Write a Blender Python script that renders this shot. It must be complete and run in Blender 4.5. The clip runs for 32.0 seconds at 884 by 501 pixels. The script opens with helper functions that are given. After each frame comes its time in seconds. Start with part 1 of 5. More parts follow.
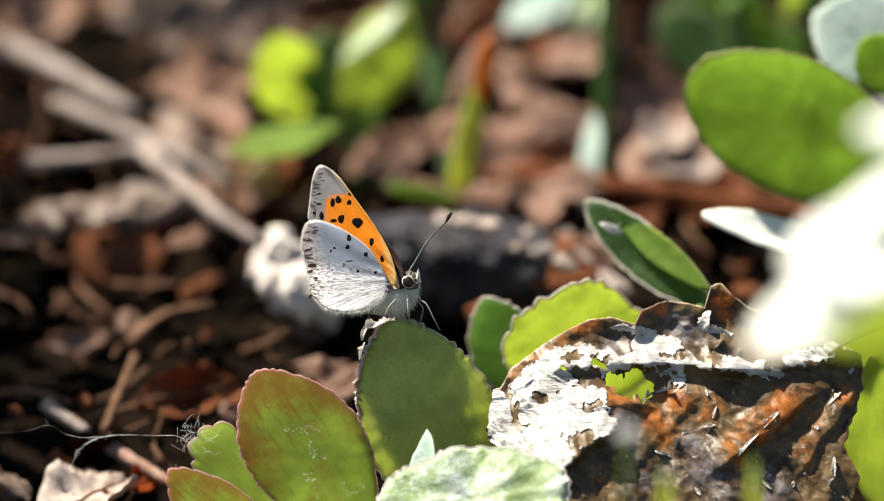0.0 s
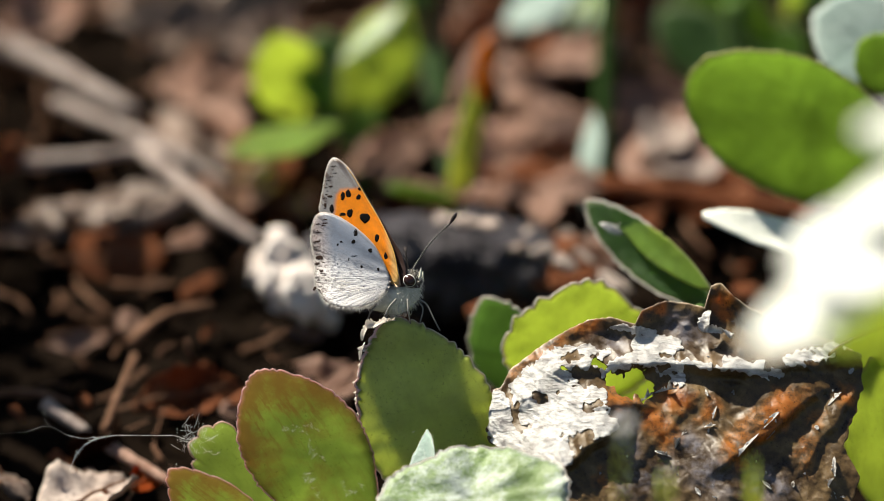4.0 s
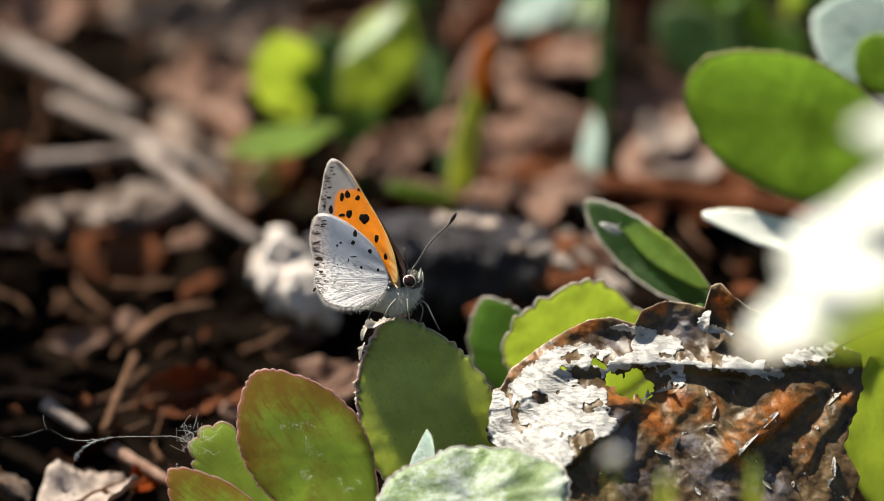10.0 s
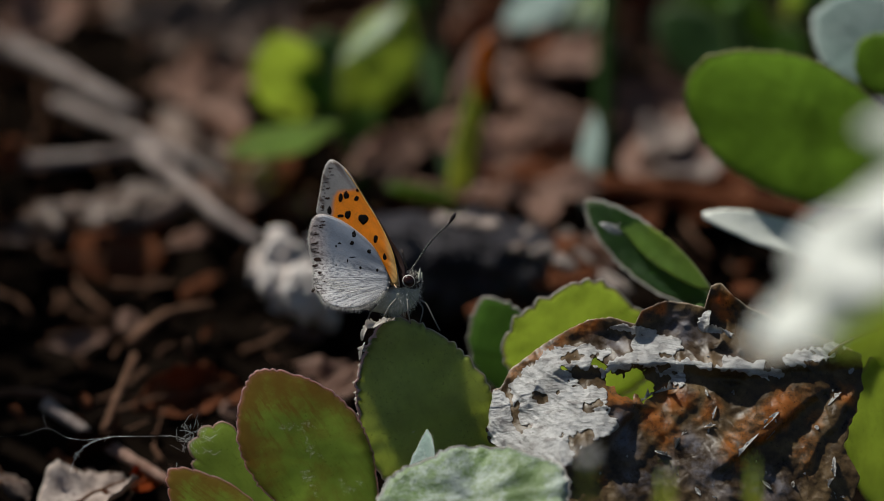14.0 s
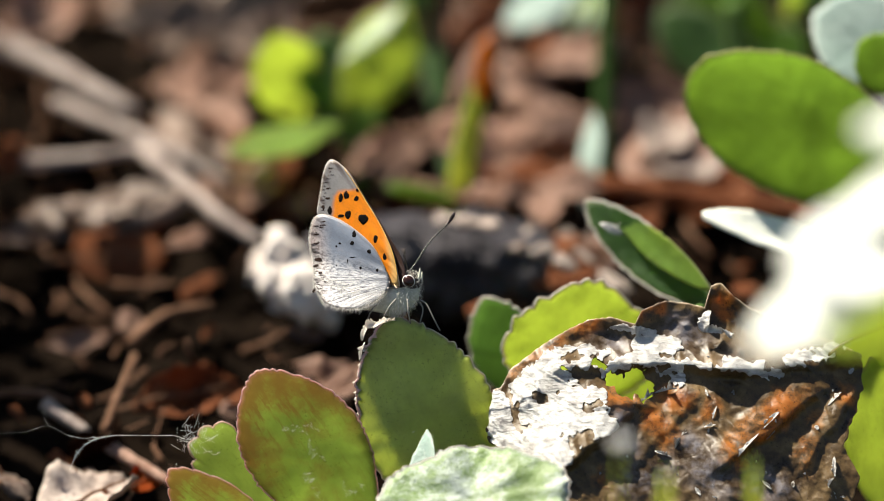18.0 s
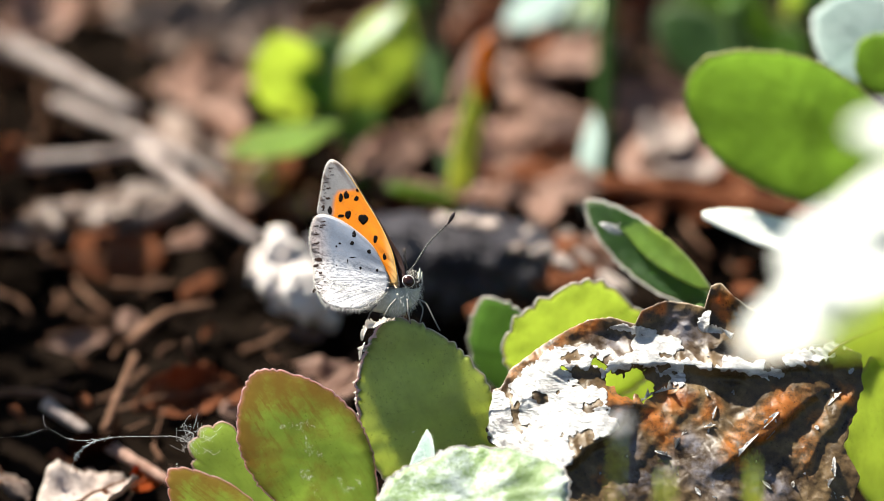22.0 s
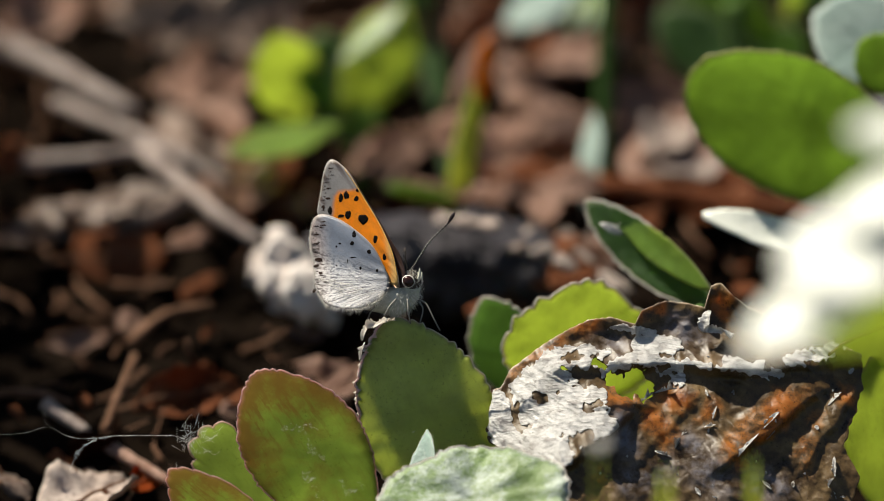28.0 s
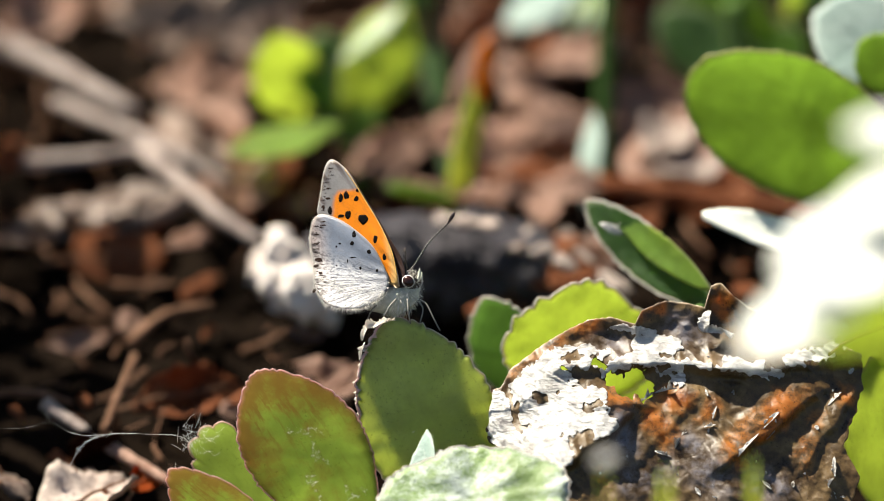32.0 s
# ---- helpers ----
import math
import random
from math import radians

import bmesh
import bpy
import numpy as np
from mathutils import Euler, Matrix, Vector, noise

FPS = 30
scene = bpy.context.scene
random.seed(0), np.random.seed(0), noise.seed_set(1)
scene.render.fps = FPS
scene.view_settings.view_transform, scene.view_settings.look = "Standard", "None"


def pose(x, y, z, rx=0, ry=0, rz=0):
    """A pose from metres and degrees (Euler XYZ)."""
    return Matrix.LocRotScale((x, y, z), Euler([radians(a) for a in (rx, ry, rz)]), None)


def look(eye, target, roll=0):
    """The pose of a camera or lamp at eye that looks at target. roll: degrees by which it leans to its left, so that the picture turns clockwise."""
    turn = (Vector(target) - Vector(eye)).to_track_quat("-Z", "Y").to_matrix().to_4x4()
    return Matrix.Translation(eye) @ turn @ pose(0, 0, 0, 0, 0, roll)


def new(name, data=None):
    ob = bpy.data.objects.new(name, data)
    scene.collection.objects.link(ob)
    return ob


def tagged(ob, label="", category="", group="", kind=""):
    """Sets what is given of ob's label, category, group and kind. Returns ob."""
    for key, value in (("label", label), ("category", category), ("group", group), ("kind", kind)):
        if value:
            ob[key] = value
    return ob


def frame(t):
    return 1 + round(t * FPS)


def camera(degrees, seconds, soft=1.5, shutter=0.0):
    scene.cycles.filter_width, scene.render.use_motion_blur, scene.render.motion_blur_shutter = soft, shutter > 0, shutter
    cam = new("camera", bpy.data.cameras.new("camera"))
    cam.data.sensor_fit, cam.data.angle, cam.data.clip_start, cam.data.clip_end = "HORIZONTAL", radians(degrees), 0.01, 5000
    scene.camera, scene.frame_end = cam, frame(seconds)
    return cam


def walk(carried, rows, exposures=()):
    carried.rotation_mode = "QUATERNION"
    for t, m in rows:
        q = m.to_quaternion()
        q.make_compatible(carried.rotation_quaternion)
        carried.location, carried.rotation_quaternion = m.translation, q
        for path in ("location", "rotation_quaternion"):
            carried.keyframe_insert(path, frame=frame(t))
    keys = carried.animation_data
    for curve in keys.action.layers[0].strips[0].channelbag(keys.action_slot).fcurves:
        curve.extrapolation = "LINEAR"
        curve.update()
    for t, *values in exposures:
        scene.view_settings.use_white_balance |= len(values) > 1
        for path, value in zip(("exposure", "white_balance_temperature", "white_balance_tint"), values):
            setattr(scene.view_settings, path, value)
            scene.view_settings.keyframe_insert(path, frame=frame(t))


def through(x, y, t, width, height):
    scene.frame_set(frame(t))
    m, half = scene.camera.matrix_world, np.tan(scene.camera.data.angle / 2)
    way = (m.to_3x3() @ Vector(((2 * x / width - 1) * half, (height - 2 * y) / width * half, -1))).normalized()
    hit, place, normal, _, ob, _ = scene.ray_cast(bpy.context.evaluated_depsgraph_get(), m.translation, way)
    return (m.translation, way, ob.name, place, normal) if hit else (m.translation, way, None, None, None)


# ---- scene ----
# Lengths in the building code are in millimetres: x to the east, y to the north, z up. The bed is at z = 0.
MM = 0.001
FOCUS = 0.80

# ---- camera: stands still on a tripod, long close-up lens ----
cam = camera(6.597, 32.0, soft=0.75)
cam.data.dof.use_dof = True
cam.data.dof.focus_distance = FOCUS
cam.data.dof.aperture_fstop = 11.5
EYE = (0, -0.69282, 0.435)
STAND = look(EYE, (0, 0, 0.035))
# clouds pass and the clip brightens and dims: seconds, stops, kelvin, tint
EXPOSURES = [
    (0, 1.31, 6960, 7), (0.5, 1.12, 6960, 7), (1, 0.69, 6960, 7), (1.5, 0.73, 6960, 7), (2, 1.02, 6960, 7), (3, 0.9, 6960, 7),
    (6, 0.98, 6960, 7), (7, 0.87, 6960, 7), (8, 0.8, 6960, 7), (9, 0.8, 6960, 7), (10, 0.87, 6960, 7), (11, 0.98, 6960, 7),
    (11.5, 1.12, 6960, 7), (12, 1.18, 6960, 7), (12.6, 1.12, 6960, 7), (13, 0.57, 6850, 7), (13.5, -0.37, 6420, 7), (14, -0.37, 6320, 7),
    (14.5, -0.16, 6270, 7), (15.5, 0.84, 6470, 7), (16.5, 1.56, 6960, 7), (17, 1.34, 6960, 7), (18, 1.15, 6960, 7), (19, 0.95, 6930, 7),
    (19.5, 0.3, 6470, 7), (20, -0.37, 6170, 7), (20.5, -0.53, 5970, 7), (21, 0.22, 6020, 7), (21.5, 0.8, 6320, 7), (22, 1.44, 6570, 7),
    (22.5, 1.79, 6960, 7), (23, 1.7, 6960, 7), (24, 1.38, 6960, 7), (25, 0.95, 6960, 7), (25.5, 0.94, 6960, 7), (27.5, 0.65, 6960, 7),
    (28, 0.57, 6960, 7), (29, 0.24, 6520, 7), (29.5, 0.3, 6470, 7), (30, 0.5, 6470, 7), (30.5, 0.57, 6570, 7), (31, 1.2, 6960, 7),
    (31.5, 1.22, 6960, 7), (32, 1.28, 6960, 7),
]
walk(cam, [(0.0, STAND), (32.0, STAND)], EXPOSURES)

# ---- light ----
SUN_WAY = Vector((-0.44, 0.42, 0.79)).normalized()
sky = bpy.data.worlds.new("sky")
scene.world = sky
sky.use_nodes = True
nt = sky.node_tree
tex = nt.nodes.new("ShaderNodeTexSky")
tex.sky_type, tex.sun_disc = "NISHITA", False
tex.sun_elevation = math.asin(SUN_WAY.z)
tex.sun_rotation = math.atan2(SUN_WAY.x, SUN_WAY.y)
nt.links.new(tex.outputs[0], nt.nodes["Background"].inputs[0])
nt.nodes["Background"].inputs[1].default_value = 0.045
lamp = bpy.data.lights.new("sun", "SUN")
lamp.energy, lamp.angle, lamp.color = 5.0, radians(0.5), (1.0, 0.94, 0.84)
sun = new("sun", lamp)
sun.matrix_world = look(SUN_WAY * 3, (0, 0, 0))


# ---- materials ----
def shader(name):
    m = bpy.data.materials.new(name)
    m.use_nodes = True
    t = m.node_tree
    return m, t, t.nodes["Principled BSDF"], t.nodes["Material Output"]


def node(t, kind, **values):
    n = t.nodes.new("ShaderNode" + kind)
    for k, v in values.items():
        n.inputs[k].default_value = v
    return n


def noise_tex(t, per_metre, detail=4.0, rough=0.6, offset=True):
    """Noise in the object's own space, shifted from object to object."""
    co = t.nodes.new("ShaderNodeTexCoord")
    n = node(t, "TexNoise", Scale=per_metre, Detail=detail, Roughness=rough)
    if offset:
        info = t.nodes.new("ShaderNodeObjectInfo")
        add = t.nodes.new("ShaderNodeVectorMath")
        t.links.new(co.outputs["Object"], add.inputs[0])
        t.links.new(info.outputs["Random"], add.inputs[1])
        t.links.new(add.outputs[0], n.inputs["Vector"])
    else:
        t.links.new(co.outputs["Object"], n.inputs["Vector"])
    return n.outputs["Fac"]


def ramp(t, fac, stops):
    r = t.nodes.new("ShaderNodeValToRGB")
    el = r.color_ramp.elements
    while len(el) < len(stops):
        el.new(0.5)
    for e, (p, c) in zip(el, stops):
        e.position, e.color = p, (*c, 1)
    t.links.new(fac, r.inputs[0])
    return r.outputs[0]


def mix(t, fac, a, b, blend="MIX"):
    m = t.nodes.new("ShaderNodeMix")
    m.data_type, m.blend_type = "RGBA", blend
    for sock, v in ((m.inputs[0], fac), (m.inputs[6], a), (m.inputs[7], b)):
        if isinstance(v, (int, float)):
            sock.default_value = v
        elif isinstance(v, tuple):
            sock.default_value = (*v, 1)
        else:
            t.links.new(v, sock)
    return m.outputs[2]


def maths(t, op, a, b=0.0):
    m = t.nodes.new("ShaderNodeMath")
    m.operation = op
    for sock, v in ((m.inputs[0], a), (m.inputs[1], b)):
        if isinstance(v, (int, float)):
            sock.default_value = v
        else:
            t.links.new(v, sock)
    return m.outputs[0]


def step(t, x, lo, hi):
    m = t.nodes.new("ShaderNodeMapRange")
    m.interpolation_type = "SMOOTHSTEP"
    t.links.new(x, m.inputs[0])
    m.inputs[1].default_value, m.inputs[2].default_value = lo, hi
    return m.outputs[0]


def attr(t, name):
    a = t.nodes.new("ShaderNodeAttribute")
    a.attribute_name = name
    return a.outputs["Fac"]


def bump(t, bsdf, height, depth_mm, strength=1.0):
    b = node(t, "Bump", Strength=strength, Distance=depth_mm * MM)
    t.links.new(height, b.inputs["Height"])
    t.links.new(b.outputs[0], bsdf.inputs["Normal"])
    return b.outputs[0]


def let_light_through(t, bsdf, out, colour, share):
    """Adds light that passes through the thin tissue."""
    tr = t.nodes.new("ShaderNodeBsdfTranslucent")
    if isinstance(colour, tuple):
        tr.inputs[0].default_value = (*colour, 1)
    else:
        t.links.new(colour, tr.inputs[0])
    m = t.nodes.new("ShaderNodeMixShader")
    if isinstance(share, float):
        m.inputs[0].default_value = share
    else:
        t.links.new(share, m.inputs[0])
    t.links.new(bsdf.outputs[0], m.inputs[1])
    t.links.new(tr.outputs[0], m.inputs[2])
    t.links.new(m.outputs[0], out.inputs[0])


def leaf_material(name, skin, through, rim, rim_from=0.86, blush=0.0, share=0.75, bloom=0.2, frost=0.0, vary=1.0):
    """Fleshy leaf: waxy skin, light passing through both skins, coloured rim, a reddish blush in patches."""
    through = tuple(c ** 0.5 for c in through)
    m, t, b, out = shader(name)
    big, fine = noise_tex(t, 140, 4), noise_tex(t, 3200, 3)
    edge = maths(t, "ADD", attr(t, "rim"), maths(t, "MULTIPLY", maths(t, "SUBTRACT", big, 0.5), 0.10))
    edge = step(t, edge, rim_from, 1.02)
    var = ramp(t, big, [(0.3, tuple(c * (1 - 0.28 * vary) for c in skin)), (0.7, tuple(min(1, c * (1 + 0.25 * vary)) for c in skin))])
    dots = maths(t, "MULTIPLY", step(t, fine, 0.58, 0.68), step(t, noise_tex(t, 230, 3), 0.42, 0.62))
    var = mix(t, maths(t, "MULTIPLY", dots, 0.35 * vary), var, tuple(c * 0.5 for c in skin))
    glow = ramp(t, big, [(0.32, tuple(c * 0.66 for c in through)), (0.68, tuple(min(1, c * 1.06) for c in through))])
    glow = mix(t, maths(t, "MULTIPLY", dots, 0.6), glow, tuple(c * 0.4 for c in through))
    lie = t.nodes.new("ShaderNodeCombineXYZ")
    t.links.new(maths(t, "MULTIPLY", attr(t, "across"), 6.0), lie.inputs[0])
    t.links.new(maths(t, "MULTIPLY", attr(t, "along"), 3.0), lie.inputs[1])
    vein = node(t, "TexNoise", Scale=1.6, Detail=5.0, Roughness=0.7)
    t.links.new(lie.outputs[0], vein.inputs["Vector"])
    vein = vein.outputs["Fac"]
    glow = mix(t, maths(t, "MULTIPLY", step(t, vein, 0.52, 0.66), 0.22), glow, tuple(c * 0.5 for c in through))
    if blush:
        patch = step(t, noise_tex(t, 190, 5, 0.68), 0.47, 0.66)
        patch = maths(t, "ADD", maths(t, "MULTIPLY", patch, 0.6), maths(t, "MULTIPLY", step(t, maths(t, "ADD", attr(t, "rim"), maths(t, "SUBTRACT", noise_tex(t, 420, 5, 0.7), 0.5)), 0.55, 0.95), step(t, attr(t, "along"), 0.35, 0.8)))
        patch = maths(t, "ADD", patch, maths(t, "MULTIPLY", step(t, vein, 0.50, 0.60), maths(t, "ADD", 0.15, maths(t, "MULTIPLY", step(t, attr(t, "along"), 0.55, 0.95), 0.8))))
        patch = maths(t, "MULTIPLY", maths(t, "MINIMUM", patch, 1.0), blush)
        var = mix(t, patch, var, (0.22, 0.08, 0.05))
        glow = mix(t, patch, glow, (0.38, 0.22, 0.11))
    if frost:
        var = mix(t, maths(t, "MULTIPLY", step(t, maths(t, "ADD", maths(t, "MULTIPLY", noise_tex(t, 120, 5, 0.7), 0.7), maths(t, "MULTIPLY", noise_tex(t, 1500, 3, 0.7), 0.3)), 0.40, 0.60), frost), var, (0.56, 0.64, 0.60))
    var = mix(t, edge, var, rim)
    glow = mix(t, maths(t, "MULTIPLY", edge, 0.8), glow, rim)
    t.links.new(var, b.inputs["Base Color"])
    t.links.new(ramp(t, big, [(0.3, (0.38,) * 3), (0.7, (0.6,) * 3)]), b.inputs["Roughness"])
    b.inputs["Sheen Weight"].default_value = bloom
    b.inputs["Sheen Roughness"].default_value = 0.5
    bump(t, b, maths(t, "ADD", maths(t, "MULTIPLY", fine, 0.35), big), 0.35)
    let_light_through(t, b, out, glow, share)
    return m


def dead_material(name, dark, light, through, share=0.3, scale=180, gloss=0.65, relief=0.5):
    """Dry plant tissue: blotched, veined with fine fibre relief."""
    m, t, b, out = shader(name)
    big, fine = noise_tex(t, scale, 6, 0.68), noise_tex(t, scale * 9, 4, 0.7)
    col = ramp(t, big, [(0.30, dark), (0.52, tuple((a + c) / 2 for a, c in zip(dark, light))), (0.72, light)])
    col = mix(t, maths(t, "MULTIPLY", step(t, fine, 0.55, 0.7), 0.55), col, tuple(c * 0.35 for c in dark))
    t.links.new(col, b.inputs["Base Color"])
    b.inputs["Roughness"].default_value = gloss
    b.inputs["Specular IOR Level"].default_value = 0.5 if gloss < 0.4 else 0.0
    bump(t, b, maths(t, "ADD", fine, maths(t, "MULTIPLY", big, 2.0)), relief)
    if share:
        let_light_through(t, b, out, mix(t, 0.5, col, through), share)
    return m


def plain_material(name, colour, rough=0.5, vary=0.25, scale=900, sheen=0.0):
    m, t, b, out = shader(name)
    n = noise_tex(t, scale, 4)
    t.links.new(ramp(t, n, [(0.3, tuple(c * (1 - vary) for c in colour)), (0.7, tuple(min(1, c * (1 + vary)) for c in colour))]), b.inputs["Base Color"])
    b.inputs["Roughness"].default_value = rough
    b.inputs["Specular IOR Level"].default_value = 0.03 if rough > 0.7 else 0.5
    b.inputs["Sheen Weight"].default_value = sheen
    bump(t, b, n, 0.05)
    return m


def hair_material(name, colour):
    m, t, b, out = shader(name)
    b.inputs["Base Color"].default_value = (*colour, 1)
    b.inputs["Roughness"].default_value = 0.4
    let_light_through(t, b, out, colour, 0.5)
    return m


M_PERCH = leaf_material("stonecrop leaf", (0.54, 0.64, 0.18), (0.72, 0.84, 0.11), (0.80, 0.66, 0.60), 0.955, 0.0, 0.55, 0.4, 0.1)
M_BLUSH = leaf_material("blushing stonecrop leaf", (0.24, 0.27, 0.09), (0.25, 0.38, 0.05), (0.82, 0.5, 0.46), 0.94, 0.7)
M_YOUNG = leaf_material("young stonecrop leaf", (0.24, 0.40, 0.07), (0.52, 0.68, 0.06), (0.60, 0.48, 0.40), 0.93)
M_WIDE = leaf_material("broad stonecrop leaf", (0.09, 0.19, 0.03), (0.20, 0.36, 0.03), (0.50, 0.55, 0.25), 0.95)
M_BLOOM = leaf_material("bloomy stonecrop leaf", (0.34, 0.48, 0.16), (0.40, 0.58, 0.14), (0.80, 0.78, 0.74), 0.95, 0.0, 0.25, 0.7, 0.6)
M_FROST = leaf_material("frosted stonecrop leaf", (0.16, 0.27, 0.06), (0.30, 0.46, 0.06), (0.80, 0.78, 0.74), 0.95, 0.0, 0.18, 1.0, 0.95)
M_GLAUCOUS = leaf_material("bluish stonecrop leaf", (0.28, 0.40, 0.36), (0.36, 0.50, 0.30), (0.60, 0.62, 0.58), 0.95, 0.0, 0.2, 0.6, 0.3)
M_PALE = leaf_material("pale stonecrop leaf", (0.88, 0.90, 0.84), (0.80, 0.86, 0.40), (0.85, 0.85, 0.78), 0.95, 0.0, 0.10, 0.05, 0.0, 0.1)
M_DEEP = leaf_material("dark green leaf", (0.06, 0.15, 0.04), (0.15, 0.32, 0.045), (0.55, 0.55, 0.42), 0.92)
M_EDGE = hair_material("pale leaf edge", (0.80, 0.75, 0.70))
M_EDGE_ROSE = hair_material("rosy leaf edge", (0.95, 0.68, 0.66))
M_EDGE_OLIVE = hair_material("yellowish leaf edge", (0.55, 0.58, 0.24))
M_FRESH = leaf_material("fresh stonecrop leaf", (0.20, 0.30, 0.10), (0.30, 0.42, 0.06), (0.6, 0.5, 0.42), 0.95)
M_STEM = plain_material("green stem", (0.10, 0.17, 0.05), 0.8)
M_DARKSTEM = plain_material("dark stem", (0.016, 0.034, 0.009), 0.9)
M_GRASS = leaf_material("grass blade", (0.26, 0.36, 0.05), (0.75, 0.86, 0.08), (0.40, 0.55, 0.10), 0.95)
M_WITHER = dead_material("withered blade", (0.45, 0.12, 0.02), (0.90, 0.36, 0.05), (1.0, 0.5, 0.1), 0.6)
M_LITTER = [
    dead_material("russet dry leaf", (0.09, 0.028, 0.014), (0.34, 0.135, 0.07), (0.5, 0.15, 0.05), 0.25),
    dead_material("pinkish dry leaf", (0.21, 0.105, 0.075), (0.60, 0.41, 0.335), (0.6, 0.3, 0.15), 0.25),
    # near-black colour stands in for the shade between leaves
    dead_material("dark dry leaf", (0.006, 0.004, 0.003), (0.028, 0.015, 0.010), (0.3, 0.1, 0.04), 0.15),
    dead_material("grey dry leaf", (0.17, 0.12, 0.10), (0.38, 0.30, 0.26), (0.4, 0.25, 0.15), 0.15),
    dead_material("rust-red dry leaf", (0.30, 0.05, 0.015), (0.50, 0.11, 0.03), (0.8, 0.15, 0.03), 0.35),
    dead_material("pale dry leaf", (0.36, 0.27, 0.23), (0.78, 0.67, 0.61), (0.7, 0.5, 0.35), 0.15),
]
M_TWIG = dead_material("bleached twig", (0.24, 0.185, 0.17), (0.64, 0.54, 0.50), (0.1, 0.1, 0.1), 0.0, 300)
M_FIBRE = dead_material("brown stalk", (0.11, 0.055, 0.035), (0.32, 0.185, 0.125), (0.1, 0.1, 0.1), 0.0, 300)
M_BARK = dead_material("grey bark", (0.028, 0.028, 0.040), (0.20, 0.185, 0.195), (0.1, 0.1, 0.1), 0.0, 150, 0.8, 1.2)
M_BARK_PALE = dead_material("pale wood", (0.68, 0.58, 0.53), (0.97, 0.90, 0.86), (0.1, 0.1, 0.1), 0.0, 200, 0.8)


def blade_material():
    """Withered leaf skin: dark brown, grey mould, rusty patches that let the light through, dark pits."""
    m, t, b, out = shader("brown leaf skin")
    big, mid, fine = noise_tex(t, 130, 5, 0.62), noise_tex(t, 420, 6, 0.7), noise_tex(t, 2600, 4, 0.7)
    col = ramp(t, mid, [(0.32, (0.034, 0.019, 0.008)), (0.48, (0.10, 0.060, 0.023)), (0.60, (0.17, 0.105, 0.042)), (0.76, (0.27, 0.19, 0.10))])
    mould = maths(t, "MULTIPLY", attr(t, "mould"), step(t, mid, 0.36, 0.62))
    col = mix(t, maths(t, "MULTIPLY", mould, 0.85), col, (0.17, 0.17, 0.21))
    rust = maths(t, "MULTIPLY", attr(t, "rust"), step(t, maths(t, "ADD", big, mid), 0.80, 1.06))
    col = mix(t, maths(t, "MULTIPLY", rust, 0.9), col, ramp(t, mid, [(0.38, (0.24, 0.075, 0.014)), (0.62, (0.66, 0.25, 0.05))]))
    pits = maths(t, "MULTIPLY", step(t, fine, 0.58, 0.68), 0.7)
    col = mix(t, pits, col, (0.02, 0.012, 0.008))
    col = mix(t, attr(t, "edge"), col, (0.62, 0.48, 0.34))
    t.links.new(col, b.inputs["Base Color"])
    t.links.new(ramp(t, mid, [(0.3, (0.25,) * 3), (0.7, (0.55,) * 3)]), b.inputs["Roughness"])
    bump(t, b, maths(t, "ADD", maths(t, "MULTIPLY", fine, 0.35), maths(t, "MULTIPLY", mid, 1.5)), 0.11)
    glow = mix(t, rust, (0.12, 0.055, 0.02), (0.9, 0.36, 0.05))
    let_light_through(t, b, out, mix(t, pits, glow, (0.03, 0.015, 0.01)), maths(t, "ADD", 0.12, maths(t, "MULTIPLY", rust, 0.38)))
    return m


M_BLADE = blade_material()


def membrane_material(name, sheet=True):
    """Dried white skin: silvery, finely wrinkled along its pleats, stained grey and brown where it is thin."""
    m, t, b, out = shader(name)
    big, mid, fine = noise_tex(t, 150, 4), noise_tex(t, 520, 6, 0.72), noise_tex(t, 3200, 3, 0.7)
    co = t.nodes.new("ShaderNodeTexCoord")
    lie = node(t, "Mapping")
    lie.inputs["Rotation"].default_value = (0.3, radians(28), 0)
    lie.inputs["Scale"].default_value = (0.28, 1.0, 1.5)
    t.links.new(co.outputs["Object"], lie.inputs["Vector"])
    pleat = node(t, "TexNoise", Scale=1100.0, Detail=5.0, Roughness=0.7)
    t.links.new(lie.outputs[0], pleat.inputs["Vector"])
    pleat = pleat.outputs["Fac"]
    col = ramp(t, mid, [(0.30, (0.34, 0.32, 0.31)), (0.48, (0.62, 0.61, 0.60)), (0.64, (0.84, 0.83, 0.82))])
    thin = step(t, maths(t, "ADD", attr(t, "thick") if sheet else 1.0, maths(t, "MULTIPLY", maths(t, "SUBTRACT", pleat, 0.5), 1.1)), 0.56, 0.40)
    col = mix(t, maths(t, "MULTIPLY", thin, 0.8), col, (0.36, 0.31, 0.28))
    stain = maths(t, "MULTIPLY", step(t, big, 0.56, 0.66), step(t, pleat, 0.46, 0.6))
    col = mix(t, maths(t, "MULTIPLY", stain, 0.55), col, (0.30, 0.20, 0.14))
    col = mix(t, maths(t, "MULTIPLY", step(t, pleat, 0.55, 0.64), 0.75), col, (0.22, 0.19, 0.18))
    t.links.new(col, b.inputs["Base Color"])
    b.inputs["Roughness"].default_value = 0.32
    b.inputs["Specular IOR Level"].default_value = 0.8
    bump(t, b, maths(t, "ADD", maths(t, "MULTIPLY", fine, 0.15), pleat), 0.55)
    let_light_through(t, b, out, (0.85, 0.82, 0.78), 0.22)
    return m


